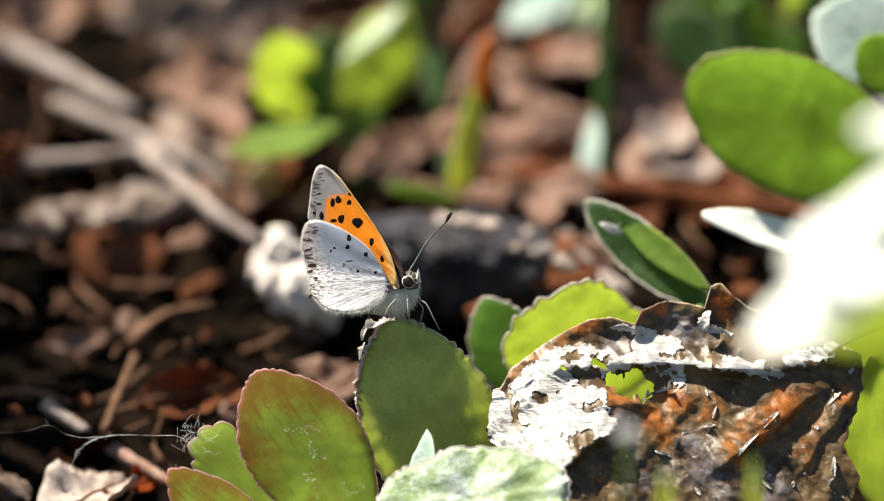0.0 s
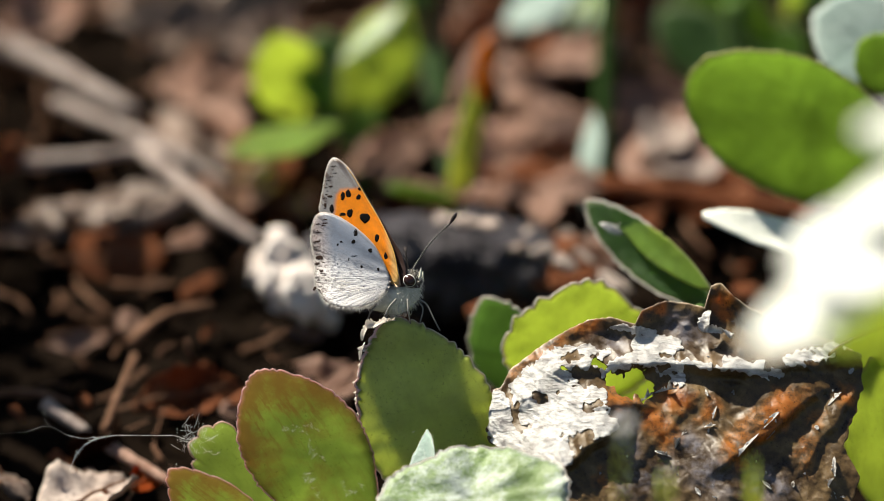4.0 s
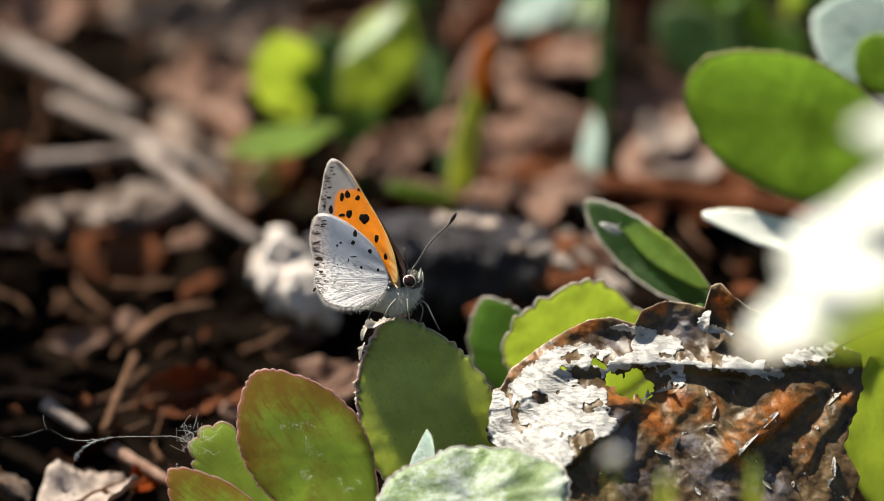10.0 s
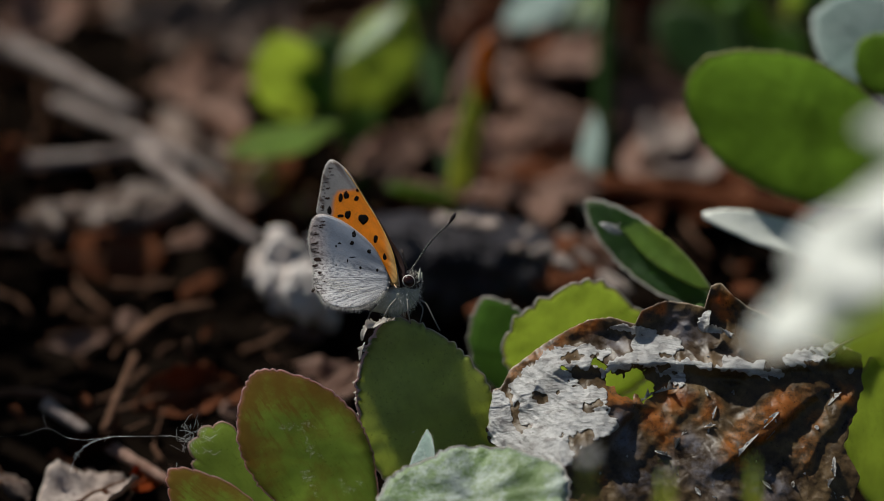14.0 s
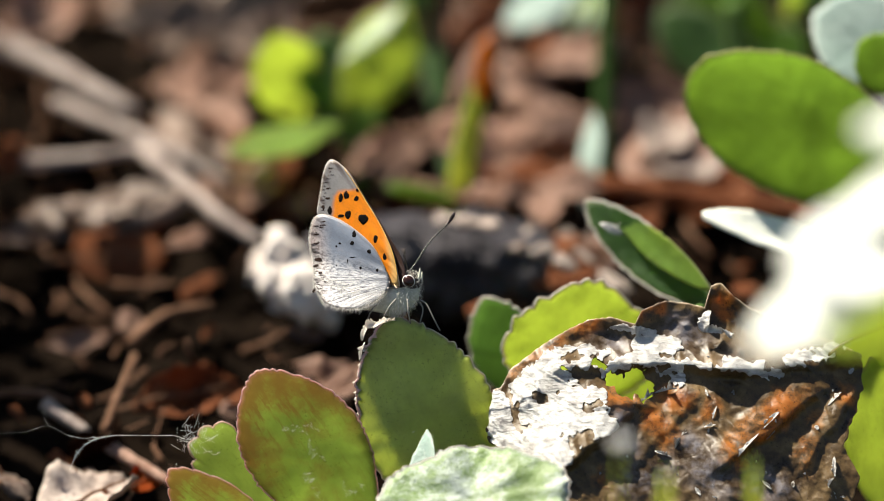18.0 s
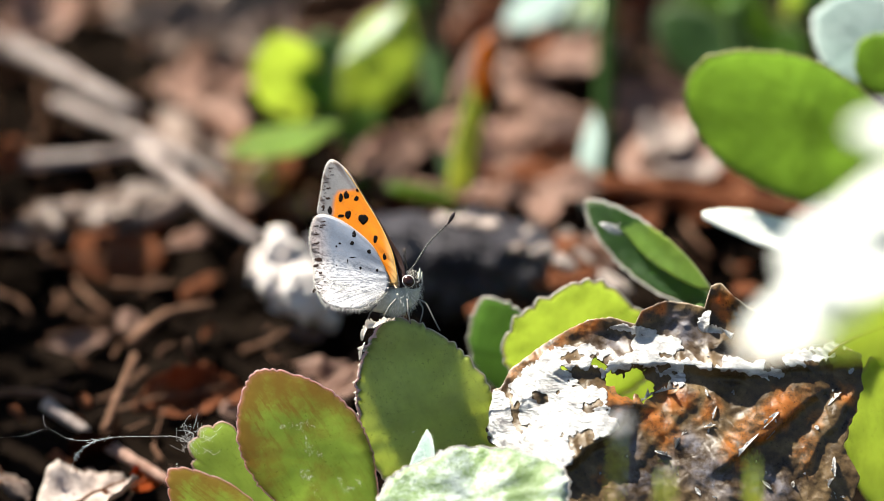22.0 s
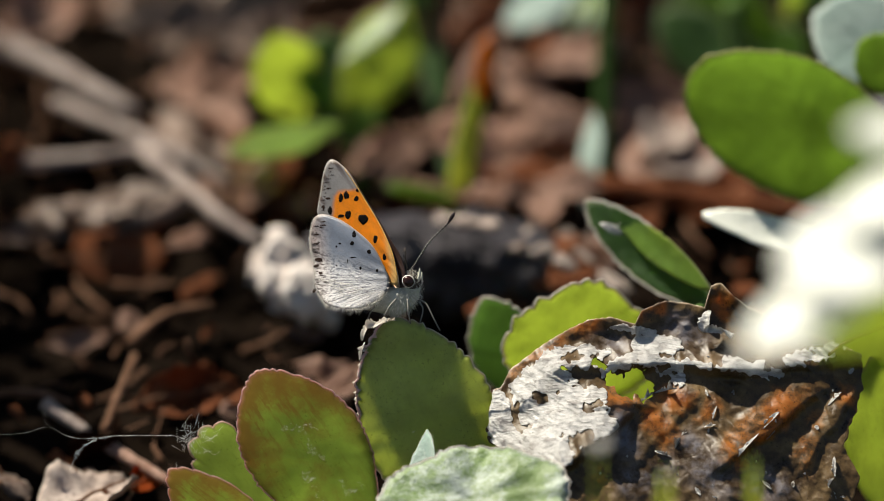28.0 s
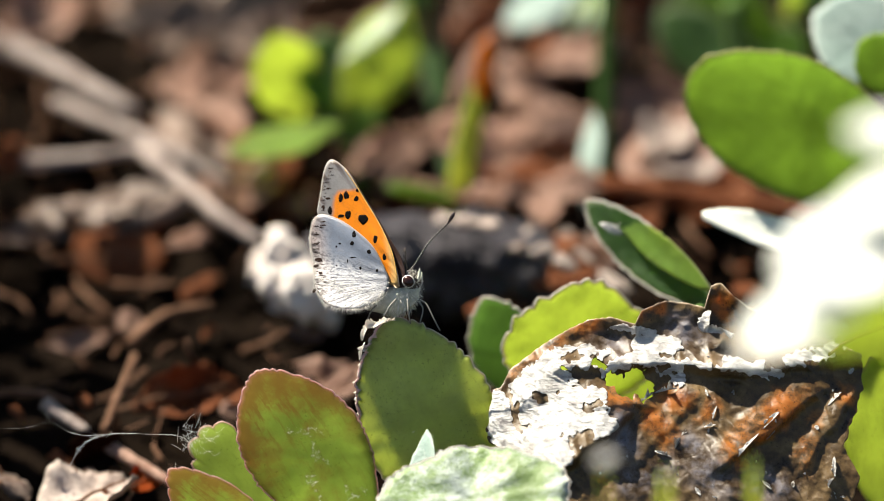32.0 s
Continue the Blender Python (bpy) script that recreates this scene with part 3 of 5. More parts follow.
def behind_plant():
    foot = (12.3, 17.1, 0)
    p = plant(foot, "stonecrop with rounded yellow-green leaves behind a withered leaf")
    stem(p, [foot, (11.8, 7.8, 8.5), (12.1, 9.0, 10.6)], 1.2)
    leaf(p, M_YOUNG, (12.6, 8.4, 9.5), (16.2, 8.8, 26.3), (0.1, -1, -0.15), 16.8, "rounded sunlit yellow-green leaf", cup=0.8, bend=-0.5, teeth=11, tooth=0.75, shape=1.15, seed=15, wave=0.6, margin=M_EDGE, thickness=0.13)
    leaf(p, M_DEEP, (11.0, 11.0, 8.0), (4.5, 14.8, 20.6), (-0.2, -1, -0.05), 8.8, "darker rounded leaf with pale rim", cup=0.5, teeth=11, seed=16, shape=1.2, margin=M_EDGE, thickness=0.16)
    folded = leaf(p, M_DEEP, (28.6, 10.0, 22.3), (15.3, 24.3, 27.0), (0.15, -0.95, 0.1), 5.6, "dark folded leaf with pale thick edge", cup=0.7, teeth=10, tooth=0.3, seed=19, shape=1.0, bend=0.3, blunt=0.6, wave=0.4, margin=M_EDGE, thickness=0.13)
    # sunlight on this half is painted: a second blade in brighter green
    part("sunlit_side", leaf_shape((28.6, 9.1, 24.8), (18.2, 22.0, 27.2), (0.45, -0.85, -0.05), 3.2, thick=0.3, cup=0.3, teeth=8, tooth=0.2, seed=17, shape=1.0, bend=0.2), M_YOUNG, folded, "bright green half, sunlight put into a lighter leaf colour")
    leaf(p, M_YOUNG, (26.2, 12.0, 3.8), (15.8, 12.7, 15.0), (0.35, -0.9, -0.25), 9.0, "green leaf showing through a hole", cup=0.4, teeth=9, tooth=0.3, seed=18)
    stem(p, [(12.1, 9.0, 10.6), (20.9, 11.4, 14.8), (28.4, 10.2, 22.7)], 0.7)


def tall_plant():
    foot = (54.0, 46.0, 0)
    p = plant(foot, "taller stonecrop with broad green leaves")
    stem(p, [foot, (53.5, 35.4, 16.3), (52.4, 32.1, 26.6), (52.5, 39.4, 35.2)], 1.6)
    leaf(p, M_WIDE, (52.2, 29.0, 25.2), (26.8, 32.1, 38.6), (0.15, -1, -0.12), 16.6, "broad translucent green leaf with toothed margin", cup=0.4, teeth=32, tooth=0.4, shape=1.2, blunt=0.5, seed=21, wave=0.5, margin=M_EDGE_OLIVE, thickness=0.14)
    leaf(p, M_GLAUCOUS, (53.5, 44.3, 31.8), (40.6, 47.6, 37.4), (-0.6, -0.15, 0.8), 12.0, "pale bloomy leaf", cup=0.3, seed=22, tooth=0.2)
    leaf(p, M_WIDE, (52.2, 34.3, 34.5), (45.1, 35.6, 40.7), (0.1, -1, 0.1), 7.0, seed=23)
    leaf(p, M_PALE, (47.4, 25.2, 18.6), (27.9, 22.7, 26.4), (-0.1, -0.4, 0.95), 4.4, "narrow silvery leaf", seed=24, cup=0.4, tooth=0.1, blunt=0.6)
    leaf(p, M_YOUNG, (51.1, 4.5, 18.9), (41.2, 2.7, 23.7), (0.1, -0.8, 0.2), 6.0, seed=25)
    leaf(p, M_YOUNG, (48.2, -3.3, 1.3), (45.6, 3.1, 20.4), (0.7, -0.8, -0.1), 12.0, "bright green upright leaf", seed=26)


def near_plant():
    """Stands close to the lens and sways."""
    foot = (57.1, -25.5, 0)
    p = plant(foot, "blurred stonecrop shoot, sun glare put into its near-white leaves")
    stem(p, [foot, (48.5, -106.8, 70.0), (45.5, -111.1, 92.5), (44.6, -108.1, 107.9)], 1.6)
    # the glare of the sun is put into the near-white leaf colour
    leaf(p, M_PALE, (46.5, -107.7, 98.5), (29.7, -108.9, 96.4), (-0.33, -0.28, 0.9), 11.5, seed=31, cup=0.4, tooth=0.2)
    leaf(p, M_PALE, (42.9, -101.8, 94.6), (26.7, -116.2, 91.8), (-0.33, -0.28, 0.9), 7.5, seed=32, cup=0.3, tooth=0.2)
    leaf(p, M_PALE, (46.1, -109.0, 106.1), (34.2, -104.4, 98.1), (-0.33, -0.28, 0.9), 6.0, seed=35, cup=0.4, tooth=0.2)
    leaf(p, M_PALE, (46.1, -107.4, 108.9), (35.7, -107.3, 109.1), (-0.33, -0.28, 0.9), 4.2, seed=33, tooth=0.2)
    leaf(p, M_YOUNG, (44.9, -104.6, 89.8), (31.9, -105.7, 87.9), (0.35, -0.9, -0.15), 7.0, "yellow-green leaf with light shining through", seed=34, tooth=0.2)
    return p


def front_blades():
    for a, b, w in (((30.1, -75.1, 44.9), (29.6, -70.2, 53.5), 2.6), ((21.5, -83.7, 50.0), (21.0, -79.2, 57.8), 3.0)):
        g = thing("grass_plant", (a[0], a[1], 0), "blurred green grass shoot before a withered leaf", "grass", "grass shoots")
        part("blade", leaf_shape((a[0], a[1], -0.5), b, (0.2, -1, 0.1), w, thick=0.25, teeth=1, tooth=0, shape=0.8, seed=41, n=30, rings=4), M_GRASS, g)
    foot, tip = (15.2, -80.0, 0), (16.6, -77.9, 60.1)
    g = thing("grass_plant", foot, "blurred thin grass shoot with a pale dry tip", "grass", "grass shoots")
    part("stalk", tube(curve([foot, (15.6, -81.0, 30), tip], 14), np.linspace(0.16, 0.08, 14), 6), M_GRASS, g)
    part("dry_tip", leaf_shape(vec(tip) - vec((1.1, 0, 0.2)), vec(tip) + vec((1.1, 0, 0.2)), (-0.1, -0.31, 0.9), 1.7, thick=0.25, teeth=1, tooth=0, shape=1.1, seed=43, n=30, rings=4), M_SHRED, g, "pale dry tip")
    return g


def unseen_shade_plants():
    """Taller stonecrops added out of view, towards the sun, to shade the litter."""
    rng = random.Random(21)
    for at, height in (((-80, 62, -1), 62), ((-80, 46, -1), 50), ((-96, 100, -1), 74), ((34, 150, -1), 66)):
        p = plant(at, "added unseen stonecrop shoot that shades the bed")
        top = vec(at) + vec((2, 0, height))
        stem(p, [at, vec(at) + vec((1, 1, height / 2)), top], 1.5)
        for k in range(11):
            q = k * 2.4 + rng.uniform(-0.3, 0.3)
            b = vec(at) + (top - vec(at)) * (0.25 + 0.75 * k / 10)
            way = vec((math.cos(q), math.sin(q), 0.45))
            leaf(p, M_WIDE, b, b + way * rng.uniform(11, 16), (-way[0] * 0.4, -way[1] * 0.4, 1), rng.uniform(6, 9), seed=90 + k, n=50, rings=6)


perch_plant()
behind_plant()
unseen_shade_plants()
tall_plant()
swaying = near_plant()
bobbing = front_blades()


def far_plants():
    foot = (-9.3, 75.4, 0)
    p = plant(foot, "small bright green seedling among dead leaves", "seedlings")
    stem(p, [foot, (-10.7, 82.2, 1.4), (-12.0, 85.9, 3.8)], 1.3)
    leaf(p, M_YOUNG, (-16.3, 87.6, 0.8), (-19.6, 83.5, 15.6), (0.44, -0.42, -0.79), 8.5, seed=51, tooth=0.2, wave=0.8)
    leaf(p, M_DEEP, (-12.6, 82.3, 3.6), (-13.9, 89.8, 12.5), (0.15, -1, 0.2), 7.5, seed=52, tooth=0.2)
    leaf(p, M_YOUNG, (-11.7, 81.6, 4.4), (-3.7, 91.1, 14.8), (0.2, -1, 0.15), 9.5, seed=53, tooth=0.2, wave=0.8)
    leaf(p, M_WIDE, (-6.3, 103.7, 4.6), (-16.9, 106.7, 5.9), (0.1, -0.9, 0.4), 5.0, seed=56, tooth=0.2)
    leaf(p, M_YOUNG, (-11.0, 73.2, 9.8), (-24.2, 66.0, 9.2), (-0.4, -0.15, 0.85), 8.0, "sunlit glossy leaf", seed=54, tooth=0.2)
    # the highlight of the leaf behind, painted as a pale narrow leaf
    leaf(p, M_BLOOM, (-12.2, 83.3, 11.3), (-4.5, 88.5, 16.4), (-0.35, -0.45, 0.85), 2.7, "narrow pale leaf standing in for a gloss highlight", seed=59, tooth=0.1)
    leaf(p, M_WIDE, (-12.0, 82.8, 4.4), (-6.1, 80.7, 4.8), (0.1, -0.9, 0.4), 4.0, seed=55, tooth=0.2)
    leaf(p, M_DEEP, (-6.2, 95.8, 8.9), (-1.6, 100.8, 13.7), (0.1, -0.9, 0.3), 4.0, seed=60, tooth=0.2)
    foot = (17.9, 68.9, 0)
    p = plant(foot, "upright dark green shoot with a pale lower leaf", "seedlings")
    stem(p, [foot, (18.4, 73.4, 4.1), (18.8, 82.6, 10.1), (19.6, 94.4, 18.6)], 1.2, M_DARKSTEM)
    leaf(p, M_GLAUCOUS, (16.4, 64.2, 2.3), (17.3, 73.7, 10.6), (-0.7, -0.6, 0.45), 3.6, "narrow silvery leaf", seed=57, tooth=0.1)
    leaf(p, M_GLAUCOUS, (17.0, 107.0, 10.4), (7.5, 99.6, 7.5), (-0.2, -0.5, 0.8), 5.4, seed=58, tooth=0.1)
    leaf(p, M_BLOOM, (20.4, 107.0, 10.4), (15.0, 102.8, 5.1), (-0.4, -0.4, 0.8), 4.0, seed=59, tooth=0.1)
    foot = (33.8, 86.1, 0)
    p = plant(foot, "dark leafy shoot at the back of the bed", "seedlings")
    stem(p, [foot, (34.4, 88.5, 8.4), (33.7, 90.7, 16.1)], 1.3)
    leaf(p, M_DEEP, (35.0, 85.8, 7.6), (25.3, 94.5, 12.6), (0.1, -1, 0.2), 7.5, seed=61, tooth=0.2)
    leaf(p, M_WIDE, (40.3, 89.3, 11.7), (26.7, 96.4, 16.0), (0.3, -1, -0.1), 8.5, "broad green leaf with light shining through", seed=62, tooth=0.2)
    leaf(p, M_DEEP, (33.8, 87.2, 6.1), (42.4, 93.1, 10.3), (0, -1, 0.2), 8.0, seed=63, tooth=0.2)
    leaf(p, M_DEEP, (41.7, 92.9, 11.9), (43.2, 99.8, 17.9), (0.1, -1, 0.2), 8.0, seed=65, tooth=0.2)
    leaf(p, M_YOUNG, (39.5, 87.6, 14.8), (41.8, 92.2, 18.6), (0.3, -0.9, -0.1), 3.0, seed=64, tooth=0.2)
    foot = (2.0, 70.2, 0)
    g = thing("grass_tuft", foot, "yellow-green grass blade with withered orange tip", "grass")
    part("blade", leaf_shape((1.0, 60.8, 4.3), (4.6, 74.3, 15.7), (0.35, -0.95, 0.1), 3.2, thick=0.2, teeth=1, tooth=0, shape=0.8, blunt=0.5, seed=66, n=40, rings=5), M_GRASS, g)
    part("withered_tip", leaf_shape((4.1, 70.7, 13.4), (5.4, 76.6, 19.6), (0.35, -1, -0.1), 2.6, thick=0.3, teeth=1, tooth=0, shape=0.9, seed=67, n=30, rings=4), M_WITHER, g, "orange withered tip")
    part("dry_blade", leaf_shape((1.0, 78.9, 7.7), (5.3, 85.4, 14.9), (-0.1, -0.9, 0.4), 2.4, thick=0.3, teeth=1, tooth=0, shape=1.0, seed=68, n=30, rings=4), M_LITTER[1], g, "dry brown blade")
    part("blade", leaf_shape((1.4, 60.1, 7.1), (-6.3, 59.0, 9.2), (0.1, -0.95, 0.3), 1.8, thick=0.3, teeth=1, tooth=0, shape=0.9, blunt=0.5, seed=69, n=30, rings=4), M_WIDE, g)
    part("blade", leaf_shape(foot, (-2.8, 105.8, 10.3), (0.2, -1, -0.1), 3.0, thick=0.3, teeth=1, tooth=0, shape=0.8, seed=70, n=30, rings=4), M_DEEP, g)


far_plants()


# ---- withered leaf ----
# The leaf's own plane: to the east, up along its slope, and out of it towards the south.
LEAF_UP, LEAF_OUT, LEAF_MID = vec((0, 0.5, 0.866)), vec((0, -0.866, 0.5)), vec((0, 0, 35))
# Blots of the leaf: from (east, up) to (east, up), half-width.
BACK_RIM = [(3.9, -15.1), (6.2, -14.2), (7.1, -12.4), (10.4, -9.9), (13.0, -8.3), (15.3, -7.2), (17.7, -6.9), (20.2, -7.6), (20.9, -6.2), (23.4, -5.2), (25.9, -5.5), (27.5, -5.9), (28.2, -3.6), (29.2, -3.3), (30.2, -4.4), (32.1, -5.9), (36.2, -7.7), (40.3, -9.2), (45.6, -11.5)]
MEMBRANE = [(5.6, -15.9, 6.2, -19.2, 1.41), (8.6, -14.5, 12.7, -13.0, 1.53), (10.1, -17.1, 15.1, -17.1, 2.23), (7.1, -20.1, 12.1, -20.9, 1.65), (12.7, -14.8, 16.5, -15.1, 0.76), (12.7, -20.3, 17.7, -18.1, 0.71), (15.1, -17.4, 17.7, -18.0, 0.71), (9.2, -13.2, 11.8, -11.5, 1.00), (11.2, -10.8, 15.1, -10.2, 0.53), (15.1, -10.5, 17.5, -10.6, 0.35), (11.8, -12.4, 16.2, -11.5, 0.59), (17.1, -12.5, 20.6, -10.8, 0.53), (20.9, -9.9, 23.9, -9.9, 1.00), (21.5, -11.4, 24.5, -12.0, 0.82), (22.4, -12.1, 24.5, -13.4, 0.59), (17.7, -8.1, 21.2, -8.4, 0.35), (21.5, -8.6, 23.9, -9.5, 0.41), (24.5, -11.5, 29.8, -12.4, 0.35), (29.8, -11.8, 33.0, -12.2, 0.71), (33.0, -12.7, 35.6, -13.0, 0.35), (36.5, -11.5, 40.3, -10.5, 0.71), (40.3, -10.6, 42.1, -9.6, 0.24), (24.5, -13.2, 24.9, -13.4, 0.65)]
BARE = [(12.7, -11.2, 13.9, -10.8, 0.29), (14.0, -12.7, 14.5, -13.2, 0.59), (13.9, -19.9, 15.3, -19.2, 0.65), (9.8, -15.2, 10.6, -15.4, 0.47), (22.8, -12.4, 23.6, -12.1, 0.35), (16.2, -15.9, 15.1, -16.3, 0.47), (8.0, -18.6, 8.9, -18.4, 0.35), (16.2, -20.6, 18.6, -20.3, 0.71)]
HOLES = [(16.1, -11.6, 16.8, -12.2, 0.35), (17.7, -13.5, 19.8, -14.5, 0.76), (20.1, -13.2, 21.1, -14.5, 1.06), (12.4, -12.2, 12.8, -12.2, 0.24)]
RUSTY = [(7.1, -12.7, 12.7, -9.1, 0.35), (14.2, -8.3, 15.9, -7.7, 0.82), (17.7, -15.1, 20.1, -15.8, 0.76), (23.6, -15.3, 25.1, -15.8, 1.00), (21.5, -17.4, 23.3, -19.3, 1.18), (30.6, -20.1, 36.2, -15.8, 1.53), (36.2, -15.8, 38.6, -14.8, 0.59), (27.1, -17.7, 28.5, -16.3, 0.47), (38.3, -20.3, 37.3, -22.7, 0.82), (41.2, -14.8, 42.4, -15.3, 0.71), (21.5, -6.5, 23.0, -5.9, 0.71), (29.5, -5.4, 29.8, -6.5, 0.94), (16.2, -23.9, 16.8, -23.3, 0.59), (29.8, -20.9, 30.9, -22.1, 0.71), (38.6, -18.6, 38.9, -17.4, 0.59)]
MOULD = [(16.5, -9.5, 18.3, -9.9, 1.18), (24.5, -7.7, 26.8, -9.2, 1.41), (26.2, -20.9, 28.0, -23.9, 1.88), (32.7, -23.9, 35.1, -24.5, 1.53), (19.8, -23.9, 22.7, -23.0, 1.41), (29.8, -11.5, 30.9, -11.5, 0.53), (18.6, -17.4, 19.2, -20.3, 1.18)]
SHREDS = [(33.0, -18.9, 30.6, -21.5, 0.26), (35.1, -16.8, 33.4, -18.5, 0.35), (33.8, -19.5, 34.6, -18.7, 0.29), (24.2, -20.6, 24.9, -19.5, 0.18), (22.1, -20.9, 23.9, -21.5, 0.24), (27.5, -14.5, 27.8, -15.2, 0.18), (30.4, -14.5, 30.5, -15.1, 0.15), (28.6, -16.2, 28.1, -17.5, 0.18), (27.2, -18.4, 28.5, -18.2, 0.21), (26.2, -24.5, 26.9, -25.4, 0.24), (33.2, -23.8, 34.2, -24.8, 0.24), (36.5, -23.9, 36.5, -24.6, 0.24), (40.9, -21.4, 40.9, -23.6, 0.29), (40.8, -23.6, 40.2, -24.5, 0.24), (40.2, -24.5, 41.0, -25.8, 0.24), (24.8, -19.2, 25.9, -18.6, 0.12), (42.6, -13.0, 43.2, -12.4, 0.29), (40.3, -16.2, 41.8, -14.8, 0.24), (38.9, -18.3, 39.3, -18.6, 0.29), (12.7, -23.9, 13.6, -24.0, 0.18), (19.9, -16.3, 22.1, -14.8, 0.15), (22.1, -14.9, 24.5, -14.5, 0.12)]
# Folds: along a crest, height, width above and below the crest.
FOLDS = [(11.8, -23.0, 18.0, -18.1, 1.9, 4.4, 0.6), (5.6, -17.1, 12.1, -13.0, 0.9, 2.4, 1.8), (12.1, -12.1, 20.3, -11.8, 0.8, 1.5, 0.8), (20.3, -11.5, 29.8, -12.5, 1.1, 1.5, 0.7), (29.8, -12.4, 40.9, -11.5, 1.2, 2.0, 0.8), (29.8, -21.5, 38.6, -15.3, 1.2, 3.5, 0.7), (38.6, -20.9, 42.7, -15.1, 0.6, 1.8, 0.6), (21.5, -20.3, 25.3, -16.2, 0.4, 2.9, 0.7), (17.7, -15.9, 20.3, -15.8, 0.5, 0.8, 0.5), (40.3, -25.6, 41.5, -20.9, 0.3, 1.2, 0.7)]


def blots(a, b, marks):
    """How deep each place lies inside the nearest of the rounded blots; negative outside."""
    best = np.full(a.shape, -99.0)
    for x0, y0, x1, y1, r in marks:
        dx, dy = x1 - x0, y1 - y0
        f = np.clip(((a - x0) * dx + (b - y0) * dy) / (dx * dx + dy * dy), 0, 1)
        best = np.maximum(best, r - np.hypot(a - x0 - f * dx, b - y0 - f * dy))
    return best


def rumple(points, scale, shift=0.0):
    return np.array([noise.noise(Vector((p[0] * scale, p[1] * scale, shift))) for p in points])


def clipped(verts, quads, field):
    """The part of a sheet where field is above zero, cut cleanly along the zero line. The rows of verts may carry more values."""
    out, faces, cuts, used = [], [], {}, {}

    def keep(i):
        if i not in used:
            used[i] = len(out)
            out.append(verts[i])
        return used[i]

    def cross(i, j):
        key = (min(i, j), max(i, j))
        if key not in cuts:
            f = field[i] / (field[i] - field[j])
            cuts[key] = len(out)
            out.append(verts[i] * (1 - f) + verts[j] * f)
        return cuts[key]

    for q in quads:
        for tri in ((q[0], q[1], q[2]), (q[0], q[2], q[3])):
            poly = []
            for a, b in zip(tri, tri[1:] + tri[:1]):
                if field[a] > 0:
                    poly.append(keep(a))
                if (field[a] > 0) != (field[b] > 0):
                    poly.append(cross(a, b))
            if len(poly) > 2:
                faces.append(tuple(poly))
    return np.array(out), faces


def withered_leaf():
    foot = (27.4, -1.3, 0)
    th = thing("withered_leaf", foot, "crumpled withered brown leaf with peeling white membrane and holes", "dead leaf")
    nu, nv = 330, 190
    rim = np.array(BACK_RIM)
    east = np.linspace(4.2, 45.4, nu)
    top = np.interp(east, rim[:, 0], rim[:, 1])
    a = np.tile(east, nv)
    s = np.repeat(np.linspace(0, 1, nv), nu)
    b = np.tile(top, nv) * (1 - s) + -29.0 * s
    flat = np.stack([a, b], 1)
    wob, fine, small = rumple(flat, 0.28), rumple(flat, 1.1, 3), rumple(flat, 2.6, 5)
    crease = np.abs(rumple(np.stack([a * 0.9 + b * 0.5, b * 0.35 - a * 0.2], 1), 0.55, 8))
    crease2 = np.abs(rumple(np.stack([a * 0.6 - b * 0.6, b * 0.9 + a * 0.5], 1), 0.75, 11))
    # slope: the rim overhangs a hollow, then the leaf comes forward to its lower edge
    drop = np.tile(top, nv) - b
    left = np.clip((23.0 - a) / 11.0, 0, 1)
    reach = np.exp(-np.linspace(-2, 2, 121) ** 2)
    calm = np.convolve(np.pad(top, 60, mode="edge"), reach / reach.sum(), mode="valid")
    below = np.tile(calm, nv) - b
    out = -4.4 + 0.9 * left + (1.5 - 0.7 * left) * np.exp(-(drop / 1.6) ** 2) + (0.42 + 0.20 * left) * below
    for x0, y0, x1, y1, high, over, under in FOLDS:
        dx, dy = x1 - x0, y1 - y0
        ln = math.hypot(dx, dy)
        f = ((a - x0) * dx + (b - y0) * dy) / ln ** 2
        off = (dx * (b - y0) - dy * (a - x0)) / ln * (1 if dx > 0 else -1) + 0.5 * wob
        ends = np.exp(-(np.maximum(np.maximum(-f, f - 1), 0) * ln / 2.2) ** 2)
        out += high * ends * np.where(off > 0, np.exp(-(off / over) ** 2), np.exp(-(off / under) ** 2))
    out += 0.45 * wob + 0.42 * (0.35 - crease) + 0.22 * (0.3 - crease2) + 0.06 * fine + 0.02 * small
    sheet = LEAF_MID + a[:, None] * vec((1, 0, 0)) + b[:, None] * LEAF_UP + out[:, None] * LEAF_OUT
    hole = -blots(a, b, HOLES) + 0.45 * fine + 0.35 * small
    west = 4.7 + 0.35 * np.maximum(0, b + 16.4) + 0.5 * wob + 0.35 * fine + np.where(b < -19.5, 0.9 * (-19.5 - b), 0)
    right = 44.0 - 0.36 * np.maximum(0, -14.5 - b) + 2.8 * np.clip((-20.5 - b) / 3, 0, 1) + 0.3 * fine
    whole = np.minimum.reduce([hole, a - west, right - a, drop - 0.05 + 0.12 * small])
    rust = np.clip(0.5 + (blots(a, b, RUSTY) + 0.7 * fine + 0.5 * wob) / 1.2, 0, 1)
    mould = np.clip(0.5 + (blots(a, b, MOULD) + 0.8 * fine + 0.6 * wob) / 2.2, 0, 1)
    edge = np.clip(1 - drop / 0.22, 0, 1)
    quads = [(j * nu + i, (j + 1) * nu + i, (j + 1) * nu + i + 1, j * nu + i + 1) for j in range(nv - 1) for i in range(nu - 1)]
    rows, faces = clipped(np.concatenate([sheet, np.stack([rust, mould, edge], 1)], 1), quads, whole)
    blade = part("blade", (rows[:, :3], faces, {"rust": rows[:, 3], "mould": rows[:, 4], "edge": rows[:, 5]}), M_BLADE, th)
    solid = blade.modifiers.new("thickness", "SOLIDIFY")
    solid.thickness = 0.0002
